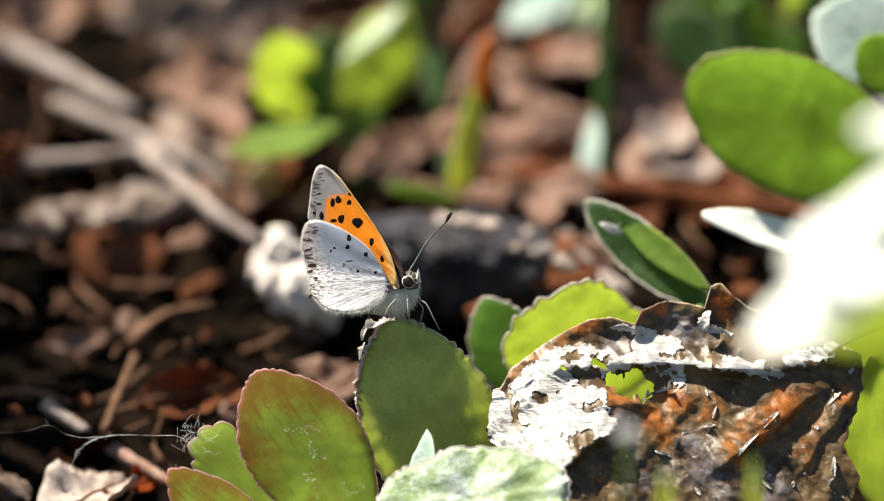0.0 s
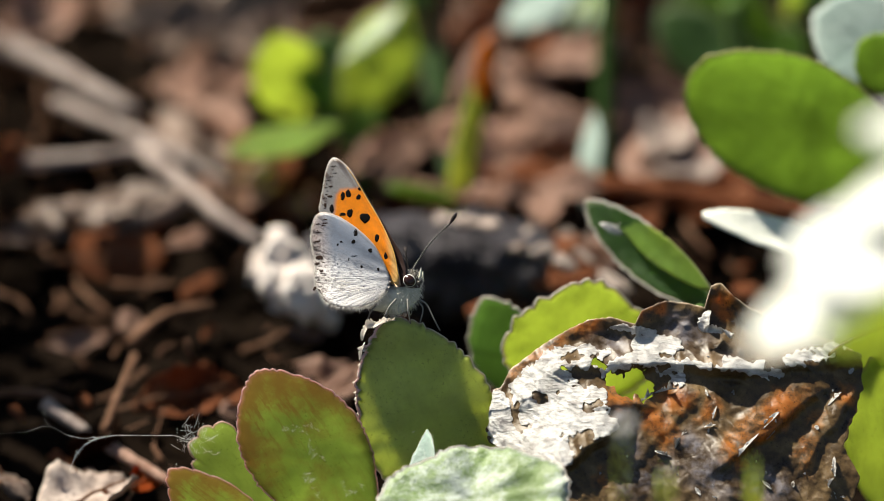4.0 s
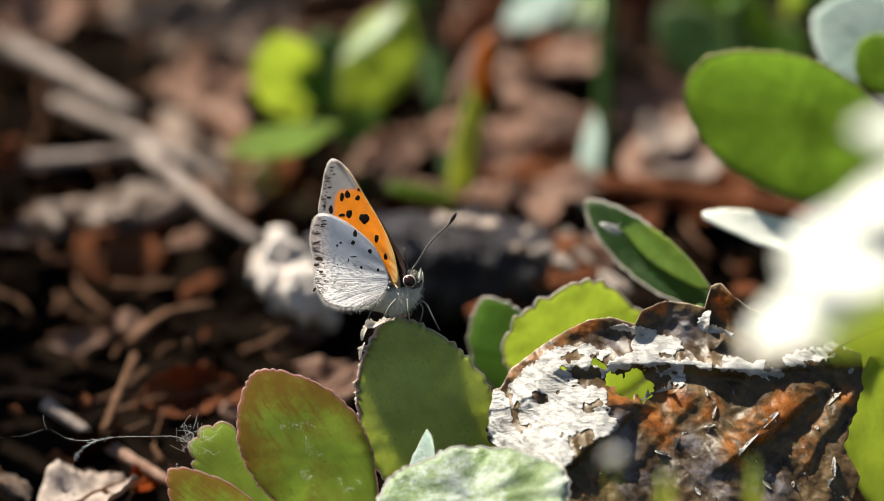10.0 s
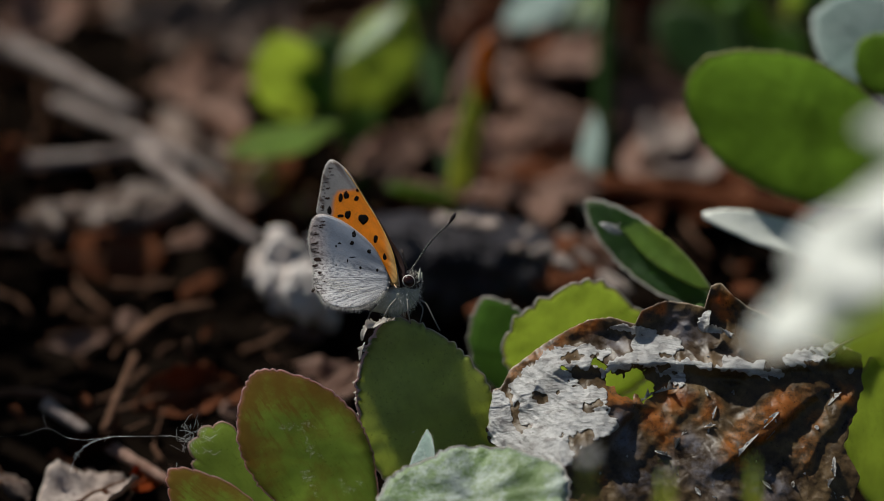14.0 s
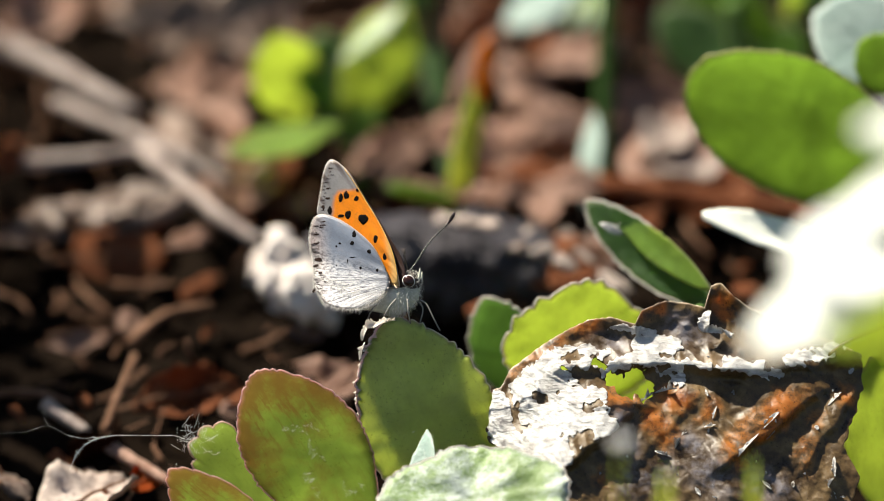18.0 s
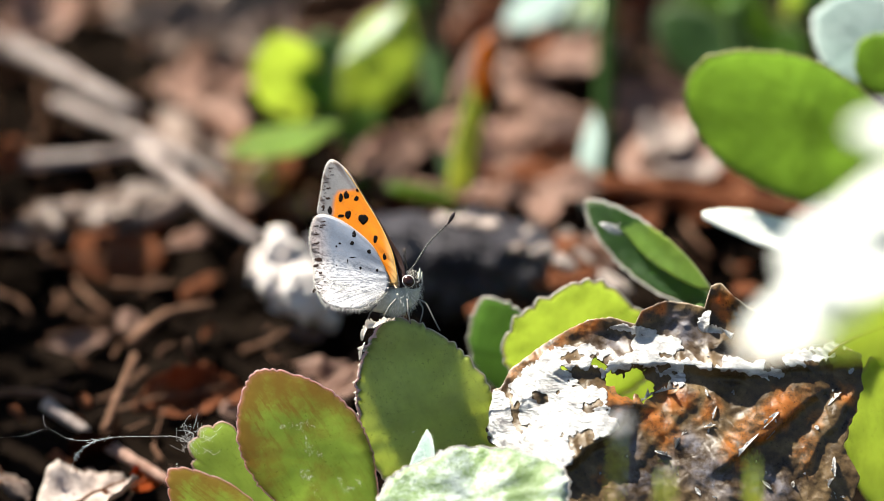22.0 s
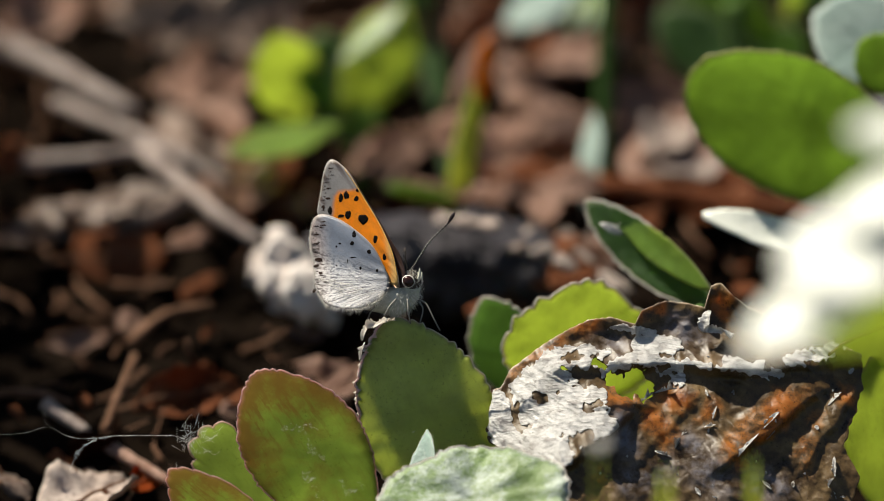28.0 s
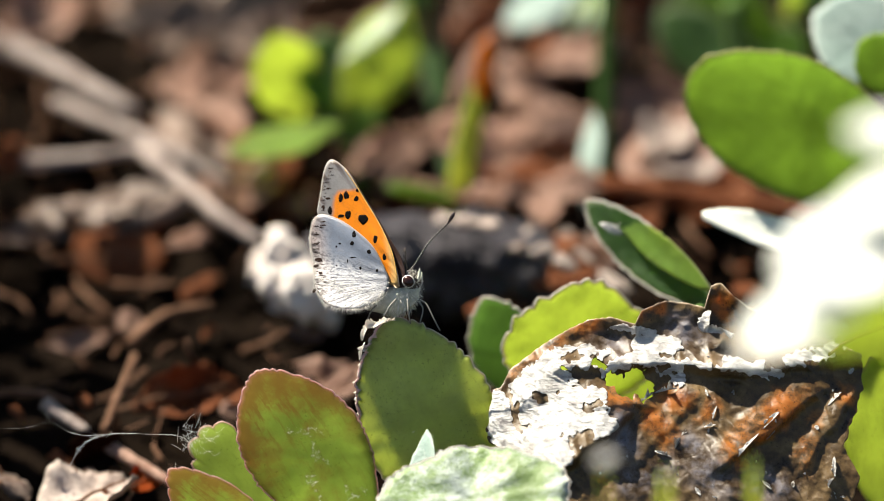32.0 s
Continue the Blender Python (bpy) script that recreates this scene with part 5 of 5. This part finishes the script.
def twigs():
    for pts, r, mat in (
        (((-56.0, 101.6, 6.5), (-47.6, 92.9, 7.5), (-41.4, 86.0, 7.5), (-35.4, 81.1, 6.5)), 1.5, M_TWIG),
        (((-44.7, 85.6, 5.5), (-36.5, 77.1, 6.5), (-29.2, 70.5, 6.5), (-23.4, 67.5, 4.5)), 1.0, M_TWIG),
        (((-49.2, 71.2, 5.5), (-41.5, 71.4, 6.0), (-34.1, 72.8, 6.5)), 1.0, M_TWIG),
        (((-34.1, 72.4, 6.5), (-29.0, 63.9, 6.5), (-24.4, 56.2, 6.5), (-20.2, 52.9, 5.5)), 1.2, M_TWIG),
        (((-46.5, 54.9, 6.5), (-40.3, 58.8, 6.5), (-33.3, 56.9, 6.5), (-28.9, 60.2, 7.5)), 1.7, M_LITTER[3]),
        (((-34.3, 30.6, 5.5), (-30.7, 35.0, 6.5), (-25.5, 37.4, 6.5)), 0.8, M_FIBRE),
        (((-36.4, 13.8, 4.5), (-34.8, 19.3, 6.5), (-33.5, 26.5, 6.5)), 0.6, M_FIBRE),
        (((-49.2, 19.8, 5.5), (-44.2, 18.7, 6.5), (-39.9, 18.0, 5.5)), 0.5, M_FIBRE),
        (((-42.9, 16.3, 6.5), (-38.2, 12.1, 5.5)), 0.9, M_TWIG),
        (((-36.0, 10.9, 4.5), (-28.4, 1.2, 5.5)), 0.9, M_LITTER[1]),
        (((17.7, 65.7, 5.5), (26.6, 63.8, 5.5), (39.2, 59.2, 5.5)), 1.6, M_LITTER[0]),
    ):
        path = curve(pts, 14)
        o = (path[0][0], path[0][1], 0)
        me = mesh_of("twig", np.asarray(tube(path, np.linspace(r * 0.85, r * 0.6, 14), 9, 0.35, r * 10)[0]) - vec(o), tube(path, r, 9)[1], mat)
        ob = new("twig", me)
        ob.location = Vector(o) * MM
        tagged(ob, "dry bleached twig lying on dead leaves" if mat is M_TWIG else "thin brown dead stalk on the litter", "twig", "twigs")


def dead_leaf_kind(rng, k, length, slim):
    """A crumpled leaf and its midrib, lying flat round its own middle."""
    more = dict(thick=0.3, cup=rng.uniform(-1.5, 3), bend=rng.uniform(-2.5, 2.5), teeth=rng.choice([3, 6, 9]), tooth=0.5, shape=rng.uniform(0.8, 1.3), wave=2.4, seed=80 + k, n=36, rings=7)
    sh = leaf_shape((-length / 2, 0, 0), (length / 2, 0, 0), (0, 0, 1), length * slim, **more)
    xs = np.linspace(-0.62, 0.4, 12) * length
    tops = [max((v for v in sh[0] if abs(v[1]) < length * 0.12), key=lambda v: -abs(v[0] - x) * 3 + v[2]) for x in xs[2:]]
    line = [(xs[0], 0, tops[0][2] - 0.6), (xs[1], 0, tops[0][2] - 0.3)] + [(x, 0, v[2]) for x, v in zip(xs[2:], tops)]
    rib = tube(line, np.linspace(0.32, 0.12, 12), 6)
    return [(mesh_of("dry_leaf", *sh[:2], m, sh[2]), mesh_of("midrib", *rib, M_FIBRE)) for m in M_LITTER]


LITTER_LABELS = ("crumpled russet dry leaf on the ground", "curled pinkish-brown dry leaf on the soil", "near-black dead leaf on the soil, shade put into its colour", "grey weathered dead leaf on the soil", "small rust-red dead leaf on the soil", "pale tan dry leaf curled on the soil")


def lay(kind, c, at, turns, size):
    ob = new("dry_leaf", kind[c][0])
    ob.matrix_world = pose(*(v * MM for v in at), *turns) @ Matrix.Scale(size, 4)
    rib = new("midrib", kind[c][1])
    rib.parent = ob
    return tagged(ob, LITTER_LABELS[c], "dead leaf", "leaf litter")


# middles and radii of the shade painted into the litter
SHADE_SPOTS = [(p[0], p[1], r) for p, r in (((-46.8, 87.2, 2.0), 12), ((-40.1, 83.2, 2.0), 9), ((-48.1, 71.9, 2.0), 9), ((-34.3, 105.8, 2.0), 9), ((-30.8, 98.8, 2.0), 6), ((-23.6, 104.4, 2.0), 8), ((21.4, 87.9, 2.0), 7), ((24.8, 66.0, 2.0), 7), ((-43.9, 50.1, 2.0), 14), ((-45.4, 41.4, 2.0), 10), ((-22.2, 42.6, 2.0), 9), ((-30.1, 32.8, 2.0), 8), ((6.0, 42.6, 2.0), 8), ((-1.5, 69.3, 2.0), 6), ((11.6, 96.1, 2.0), 8))]


def painted_shade(x, y):
    """Where shade in the litter is painted in with near-black leaves."""
    hollow = sum(math.exp(-((x - a) / r) ** 2 - ((y - b) / r) ** 2) for a, b, r in SHADE_SPOTS)
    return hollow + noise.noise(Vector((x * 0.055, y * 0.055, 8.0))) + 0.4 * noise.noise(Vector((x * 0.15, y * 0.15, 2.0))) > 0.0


def litter():
    rng = random.Random(11)
    kinds = [dead_leaf_kind(rng, k, rng.uniform(10, 20), rng.uniform(0.4, 0.75)) for k in range(10)]
    # leaves that stand out
    for k, c, at, turns, size in (
        (0, 5, (-38.5, -2.5, 5.0), (-5, -10, 30), 1.0), (3, 4, (-31.7, 4.8, 4.0), (35, 10, 60), 0.4), (2, 0, (-27.9, 22.3, 4.0), (40, 0, 20), 1.0),
        (4, 1, (-10.7, 23.5, 4.0), (20, 0, 70), 0.55), (5, 1, (-13.8, 27.6, 4.0), (10, 20, 10), 0.4), (6, 3, (-25.7, 84.5, 5.0), (15, 5, 100), 1.5),
        (7, 3, (-32.1, 103.1, 8.0), (25, 0, 10), 1.3), (8, 3, (-20.2, 101.7, 8.0), (30, 0, 40), 1.0), (1, 1, (27.2, 73.1, 5.0), (12, 0, 60), 1.5),
        (9, 1, (9.5, 77.1, 5.0), (10, 10, 10), 1.3), (2, 0, (9.4, 68.4, 4.0), (10, 0, 140), 1.0), (3, 0, (35.0, 64.5, 4.0), (10, 0, 5), 1.2),
        (4, 3, (-37.1, 58.4, 6.0), (45, 0, 5), 0.8), (5, 3, (-44.4, 57.1, 6.0), (30, 20, 80), 0.5), (6, 0, (-36.9, 51.2, 5.0), (40, 0, 10), 0.8),
        (7, 0, (-49.8, 69.6, 7.0), (50, 0, 60), 0.6), (8, 1, (23.8, 82.0, 6.0), (30, 0, 30), 0.9), (0, 1, (-48.0, 101.7, 8.0), (30, 0, 60), 1.0),
        (1, 2, (-9.5, 97.9, 10.0), (20, 0, 30), 1.5), (9, 1, (-5.4, 75.8, 5.0), (30, 0, 50), 0.7), (5, 0, (13.9, 45.2, 7.0), (5, 0, 30), 0.9), (7, 1, (18.3, 48.8, 6.0), (5, 0, 80), 0.7), (3, 5, (14.3, 50.9, 7.0), (0, 0, 20), 0.35),
        (8, 5, (-37.6, 55.5, 8.0), (5, 0, 20), 0.35), (2, 5, (-44.0, 53.3, 8.0), (5, 0, 120), 0.3), (6, 5, (27.8, 72.0, 6.0), (0, 0, 40), 0.7), (1, 1, (6.7, 49.0, 7.0), (5, 0, 60), 0.5), (4, 1, (4.9, 62.2, 6.0), (5, 0, 15), 0.7), (0, 1, (11.2, 59.0, 6.0), (0, 5, 100), 0.6), (9, 0, (21.3, 56.5, 6.0), (5, 0, 50), 0.6), (5, 1, (14.5, 64.8, 6.0), (5, 0, 5), 0.7), (6, 1, (-0.3, 66.1, 6.0), (10, 0, 160), 0.5),
        (3, 1, (-21.4, 66.6, 5.0), (15, 0, 60), 0.7), (6, 1, (-25.0, 68.5, 5.0), (10, 0, 20), 0.6), (1, 5, (-20.5, 68.7, 6.0), (5, 0, 80), 0.35), (2, 1, (-26.3, 81.8, 5.0), (10, 0, 120), 1.0), (8, 1, (-25.9, 91.9, 5.0), (10, 0, 10), 0.9), (4, 1, (15.5, 94.2, 6.0), (15, 0, 30), 1.0), (5, 1, (9.6, 90.6, 5.0), (10, 0, 90), 0.9), (7, 1, (14.0, 79.8, 5.0), (5, 0, 30), 0.9), (0, 5, (25.6, 75.3, 6.0), (5, 0, 60), 0.7), (9, 3, (-23.0, 107.5, 6.0), (20, 0, 10), 1.6), (3, 3, (-30.3, 106.8, 6.0), (20, 0, 60), 1.3), (6, 3, (-14.2, 105.4, 6.0), (20, 0, 10), 1.0), (2, 3, (-45.8, 53.3, 6.0), (20, 0, 10), 0.6), (5, 5, (-44.0, 55.5, 8.0), (5, 10, 30), 0.3), (8, 5, (-34.0, 59.4, 8.0), (5, 0, 10), 0.4), (4, 1, (-28.8, 53.7, 5.0), (5, 0, 40), 0.5), (1, 1, (-14.6, 35.5, 4.0), (0, 10, 30), 0.45), (0, 1, (-11.3, 26.3, 3.0), (10, 0, 60), 0.6), (5, 1, (-34.6, 38.0, 4.0), (10, 0, 70), 0.35), (9, 1, (-40.0, 34.3, 4.0), (10, 0, 20), 0.4)):
        lay(kinds[k], c, at, turns, size)
    for k in range(230):
        x, y = rng.uniform(-75, 85), rng.uniform(-15, 175)
        c = rng.choices((0, 1, 2, 3), (1, 0, 9, 0) if painted_shade(x, y) else (5, 3.5, 2, 0.8))[0]
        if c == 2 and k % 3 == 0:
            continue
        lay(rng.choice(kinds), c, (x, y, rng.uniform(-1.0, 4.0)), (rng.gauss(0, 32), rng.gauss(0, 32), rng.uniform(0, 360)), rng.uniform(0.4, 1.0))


def crumbs():
    """Crumbs of soil, bits of leaf and stalk too many to count."""
    rng = random.Random(5)
    soil, bits = [], []
    for _ in range(900):
        x, y, r = rng.uniform(-70, 75), rng.uniform(-10, 150), rng.uniform(0.4, 1.6)
        soil.append(ball((x, y, rng.uniform(-2, 2.5)), ((r, 0, 0), (0, r * 0.8, 0), (0, 0, r * 0.8)), 7, 5, 0.6, rng.random() * 50))
    for _ in range(420):
        p = vec((rng.uniform(-70, 75), rng.uniform(-10, 150), rng.uniform(0.5, 5.5)))
        d = unit((rng.gauss(0, 1), rng.gauss(0, 1), rng.gauss(0, 0.35))) * rng.uniform(2, 9)
        mid = p + d / 2 + vec((rng.gauss(0, 0.6), rng.gauss(0, 0.6), rng.gauss(0, 0.4)))
        r = rng.uniform(0.12, 0.4)
        bits.append(tube(curve([p, mid, p + d], 6), np.linspace(r, r * 0.5, 6), 5))
    pale, rust = [], []
    for k in range(560):
        c = vec((rng.uniform(-70, 75), rng.uniform(-8, 150), rng.uniform(1.0, 6.0)))
        d = unit((rng.gauss(0, 1), rng.gauss(0, 1), rng.gauss(0, 0.3))) * rng.uniform(1.2, 4.5)
        sh = leaf_shape(c - d / 2, c + d / 2, (rng.gauss(0, 0.5), rng.gauss(0, 0.5), 1), np.linalg.norm(d) * rng.uniform(0.35, 0.8), thick=0.2, cup=rng.uniform(-0.4, 0.6), bend=rng.uniform(-0.5, 0.5), teeth=3, tooth=0.5, shape=rng.uniform(0.7, 1.4), wave=0.6, seed=k, n=9, rings=3)
        if painted_shade(c[0], c[1]) and k % 8:
            continue
        (pale if k % 5 < 2 else rust).append(sh[:2])
    for name, shapes, mat, label in (("leaf_fragments", pale, M_LITTER[1], "pale tan fragments of dead leaves"), ("leaf_crumbs", rust, M_LITTER[0], "russet crumbs of dead leaves"), ("soil_crumbs", soil, M_SOIL, "dark crumbs of soil among dead leaves"), ("stalk_bits", bits, M_FIBRE, "broken brown stalks and fibres in the litter")):
        sh = join(*shapes)
        ob = new(name, mesh_of(name, sh[0], sh[1], mat))
        tagged(ob, label, "litter", kind="stuff")


bark()
twigs()
litter()
crumbs()


def cobweb():
    """Threads spun from a stonecrop leaf out to the litter."""
    tie = (-25.7, -7.9, 15.3)
    th = thing("cobweb", tie, "loose glinting spider threads stretched beside a leaf", "cobweb")
    rng = random.Random(9)
    for path, r in (
        ((tie, (-27.4, -8.0, 17.1), (-30.7, -8.8, 17.8), (-34.1, -9.6, 18.3), (-37.3, -9.8, 18.1), (-39.2, -9.6, 18.4)), 0.024),
        (((-34.1, -9.6, 18.3), (-36.4, -9.9, 17.9), (-37.9, -10.5, 16.9), (-38.9, -10.6, 14.7)), 0.03),
        (((-39.2, -9.6, 18.4), (-41.1, -9.1, 19.2), (-43.8, -9.4, 18.6), (-47.9, -9.5, 18.6)), 0.006),
        (((-41.1, -9.1, 19.2), (-41.5, -7.7, 19.7), (-41.3, -6.0, 20.7)), 0.006)):
        pts = curve(path, 30)
        rad = [0.7 * r * (0.5 + 1.2 * abs(noise.noise(Vector((k * 0.9, r * 100, 0))))) for k in range(30)]
        part("thread", tube(pts, rad, 5), M_SILK, th)
        if r > 0.02:
            for _ in range(14):
                c = pts[rng.randrange(2, 28)]
                w = unit((rng.gauss(0, 1), rng.gauss(0, 0.3), rng.gauss(0, 0.6))) * rng.uniform(0.3, 0.9)
                part("thread", tube([c - w / 2, c + w / 2], 0.016, 4), M_SILK, th)
    # loose chains of fluff caught on the leaf
    for path in (((-16.3, -14.2, 22.4), (-14.8, -14.5, 21.9), (-13.1, -14.4, 22.1)), ((-14.0, -14.9, 21.3), (-13.5, -15.6, 20.0), (-12.0, -16.1, 19.1)), ((-13.8, -16.7, 18.1), (-13.4, -17.3, 17.0), (-12.7, -18.0, 15.8)), ((-10.0, -17.3, 17.0), (-9.5, -17.8, 16.2), (-8.4, -17.5, 16.7))):
        for c in curve(path, 15):
            c = c + vec((rng.gauss(0, 0.25), rng.gauss(0, 0.15), rng.gauss(0, 0.25)))
            w = vec((rng.gauss(0, 0.3), rng.gauss(0, 0.1), rng.gauss(0, 0.3)))
            part("thread", tube(curve([c - w / 2, c + vec((rng.gauss(0, 0.1), 0, rng.gauss(0, 0.1))), c + w / 2], 5), 0.010, 4), M_SILK, th)
    knot = vec((-26.2, -8.1, 16.9))
    for _ in range(60):
        a = knot + vec((rng.gauss(0, 1.2), rng.gauss(0, 0.6), rng.gauss(0.2, 1.0)))
        w = vec((rng.gauss(0, 0.7), rng.gauss(0, 0.4), rng.gauss(0, 0.7)))
        part("thread", tube(curve([a, a + w * 0.5 + vec((0, 0, rng.gauss(0, 0.3))), a + w], 6), 0.010, 4), M_SILK, th)
    return th


web = cobweb()


def husk():
    c = vec((18.1, 17.6, 27.5))
    th = thing("seed_husk", c, "pale dry husk stuck on a stonecrop leaf", "husk")
    w = vec((1.3, 0, -0.7))
    part("shell", leaf_shape(c - w, c + w, (-0.5, -0.5, 0.7), 0.9, thick=0.3, cup=0.1, teeth=2, tooth=0.1, shape=1.0, seed=4, n=16, rings=4), M_SHRED, th)
    part("bristle", tube([c, c + vec((0.9, -0.2, 0.7))], [0.12, 0.04], 5), M_SHRED, th)


husk()


def motions():
    """What moves: the butterfly's turn, the near shoot's sway, the drifting threads."""
    walk(torso, [(t, pose(x * MM, y * MM, z * MM, a, b, c)) for t, x, y, z, a, b, c in TURNS])
    foot = Matrix.Translation(swaying.location)
    walk(swaying, [(t, foot @ pose(0, 0, 0, 0.0598 * d, 0.0299 * e, 0)) for t, e, d in SWAYS])
    root = Matrix.Translation(bobbing.location)
    walk(bobbing, [(t, root @ pose(0, 0, 0, 0.1 * d, 0.05 * e, 0)) for t, e, d in BOBS])
    tie = Matrix.Translation(web.location)
    walk(web, [(t, tie @ pose(0, 0, 0, 0, a, 0.5 * a)) for t, a in DRIFTS])


# seconds, shift in millimetres, turn in degrees
TURNS = [
    (0, 0.073, -0.114, -0.198, -2.06, 1.35, 7.6),
    (1.5, 0.073, -0.114, -0.198, -2.06, 1.35, 7.6),
    (1.6, -0.097, 0.071, 0.122, -1.64, 1.15, -0.22),
    (2, -0.097, 0.071, 0.122, -1.64, 1.15, -0.22),
    (3.5, -0.013, 0.023, 0.039, 0.17, 0.01, -0.5),
    (5.5, -0.078, 0.067, 0.117, -1, 0.78, -0.69),
    (7, -0.077, 0.06, 0.103, -1.25, 1.05, -0.13),
    (9, 0, 0, 0, 0, -0, 0),
    (11, 0, 0, 0, 0, -0, 0),
    (13, -0.051, -0.003, -0.004, -0.75, 0.22, 0.43),
    (14, -0.065, -0.005, -0.009, -1.1, 0.57, 1.01),
    (20.5, -0.03, -0.012, -0.021, -0.2, -1, -0.46),
    (21, -0.126, -0.012, -0.02, -1.15, 0.08, 0.63),
    (22, -0.051, -0.018, -0.031, -0.14, -0.77, -0.36),
    (32, -0.061, -0.025, -0.044, -0.06, -1.06, -0.7),
]
# seconds, sway to the east, sway towards the south
SWAYS = [(0.0, 8, 0), (3.0, 8, 0), (6.0, 2, 0), (9.0, 0, 0), (11.0, 4, 0), (13.0, 13, 1), (14.5, 12, 0), (15.5, 4, 0), (17.0, 4, 0), (19.0, 11, 0), (20.5, 2, 0), (22.0, -2, 0), (24.0, -2, 0),
         (25.0, -4, 2), (25.2, -6, 11), (25.3, -5, 5), (25.4, -10, 14), (25.5, -14, 24), (26.0, -16, 28), (26.8, -9, 9), (27.5, -6, 0), (29.0, -6, 0), (30.5, -8, 0), (32.0, -9, 0)]
BOBS = [(0, 15, -5), (1, 15, -10), (3, 10, -20), (6, -11, 26), (7, -68, 63), (8, -58, 47), (9, 10, -25), (10, -11, 37), (11, 0, -5), (12, 0, 26), (13, 0, 15), (14, -58, 37), (16.5, 0, 18), (17, 0, 16), (19, 5, 11),
        (21, -63, 58), (22, 0, -20), (23, -83, 58), (24, -68, 58), (25, -83, 63), (25.5, -83, 48), (27.5, -26, 16), (28, -37, 16), (29.5, -11, -10), (30, 0, -25), (31, -42, 53), (32, -26, 42)]
DRIFTS = [(0.0, 0.0), (3.0, 0.0), (6.0, -1.6), (8.0, -1.2), (9.0, -4.5), (11.0, -0.5), (13.0, -2.0), (17.0, -1.5), (19.0, 0.5), (22.0, -2.5), (24.0, -0.5), (28.0, -1.0), (30.0, -4.0), (32.0, 2.0)]

motions()
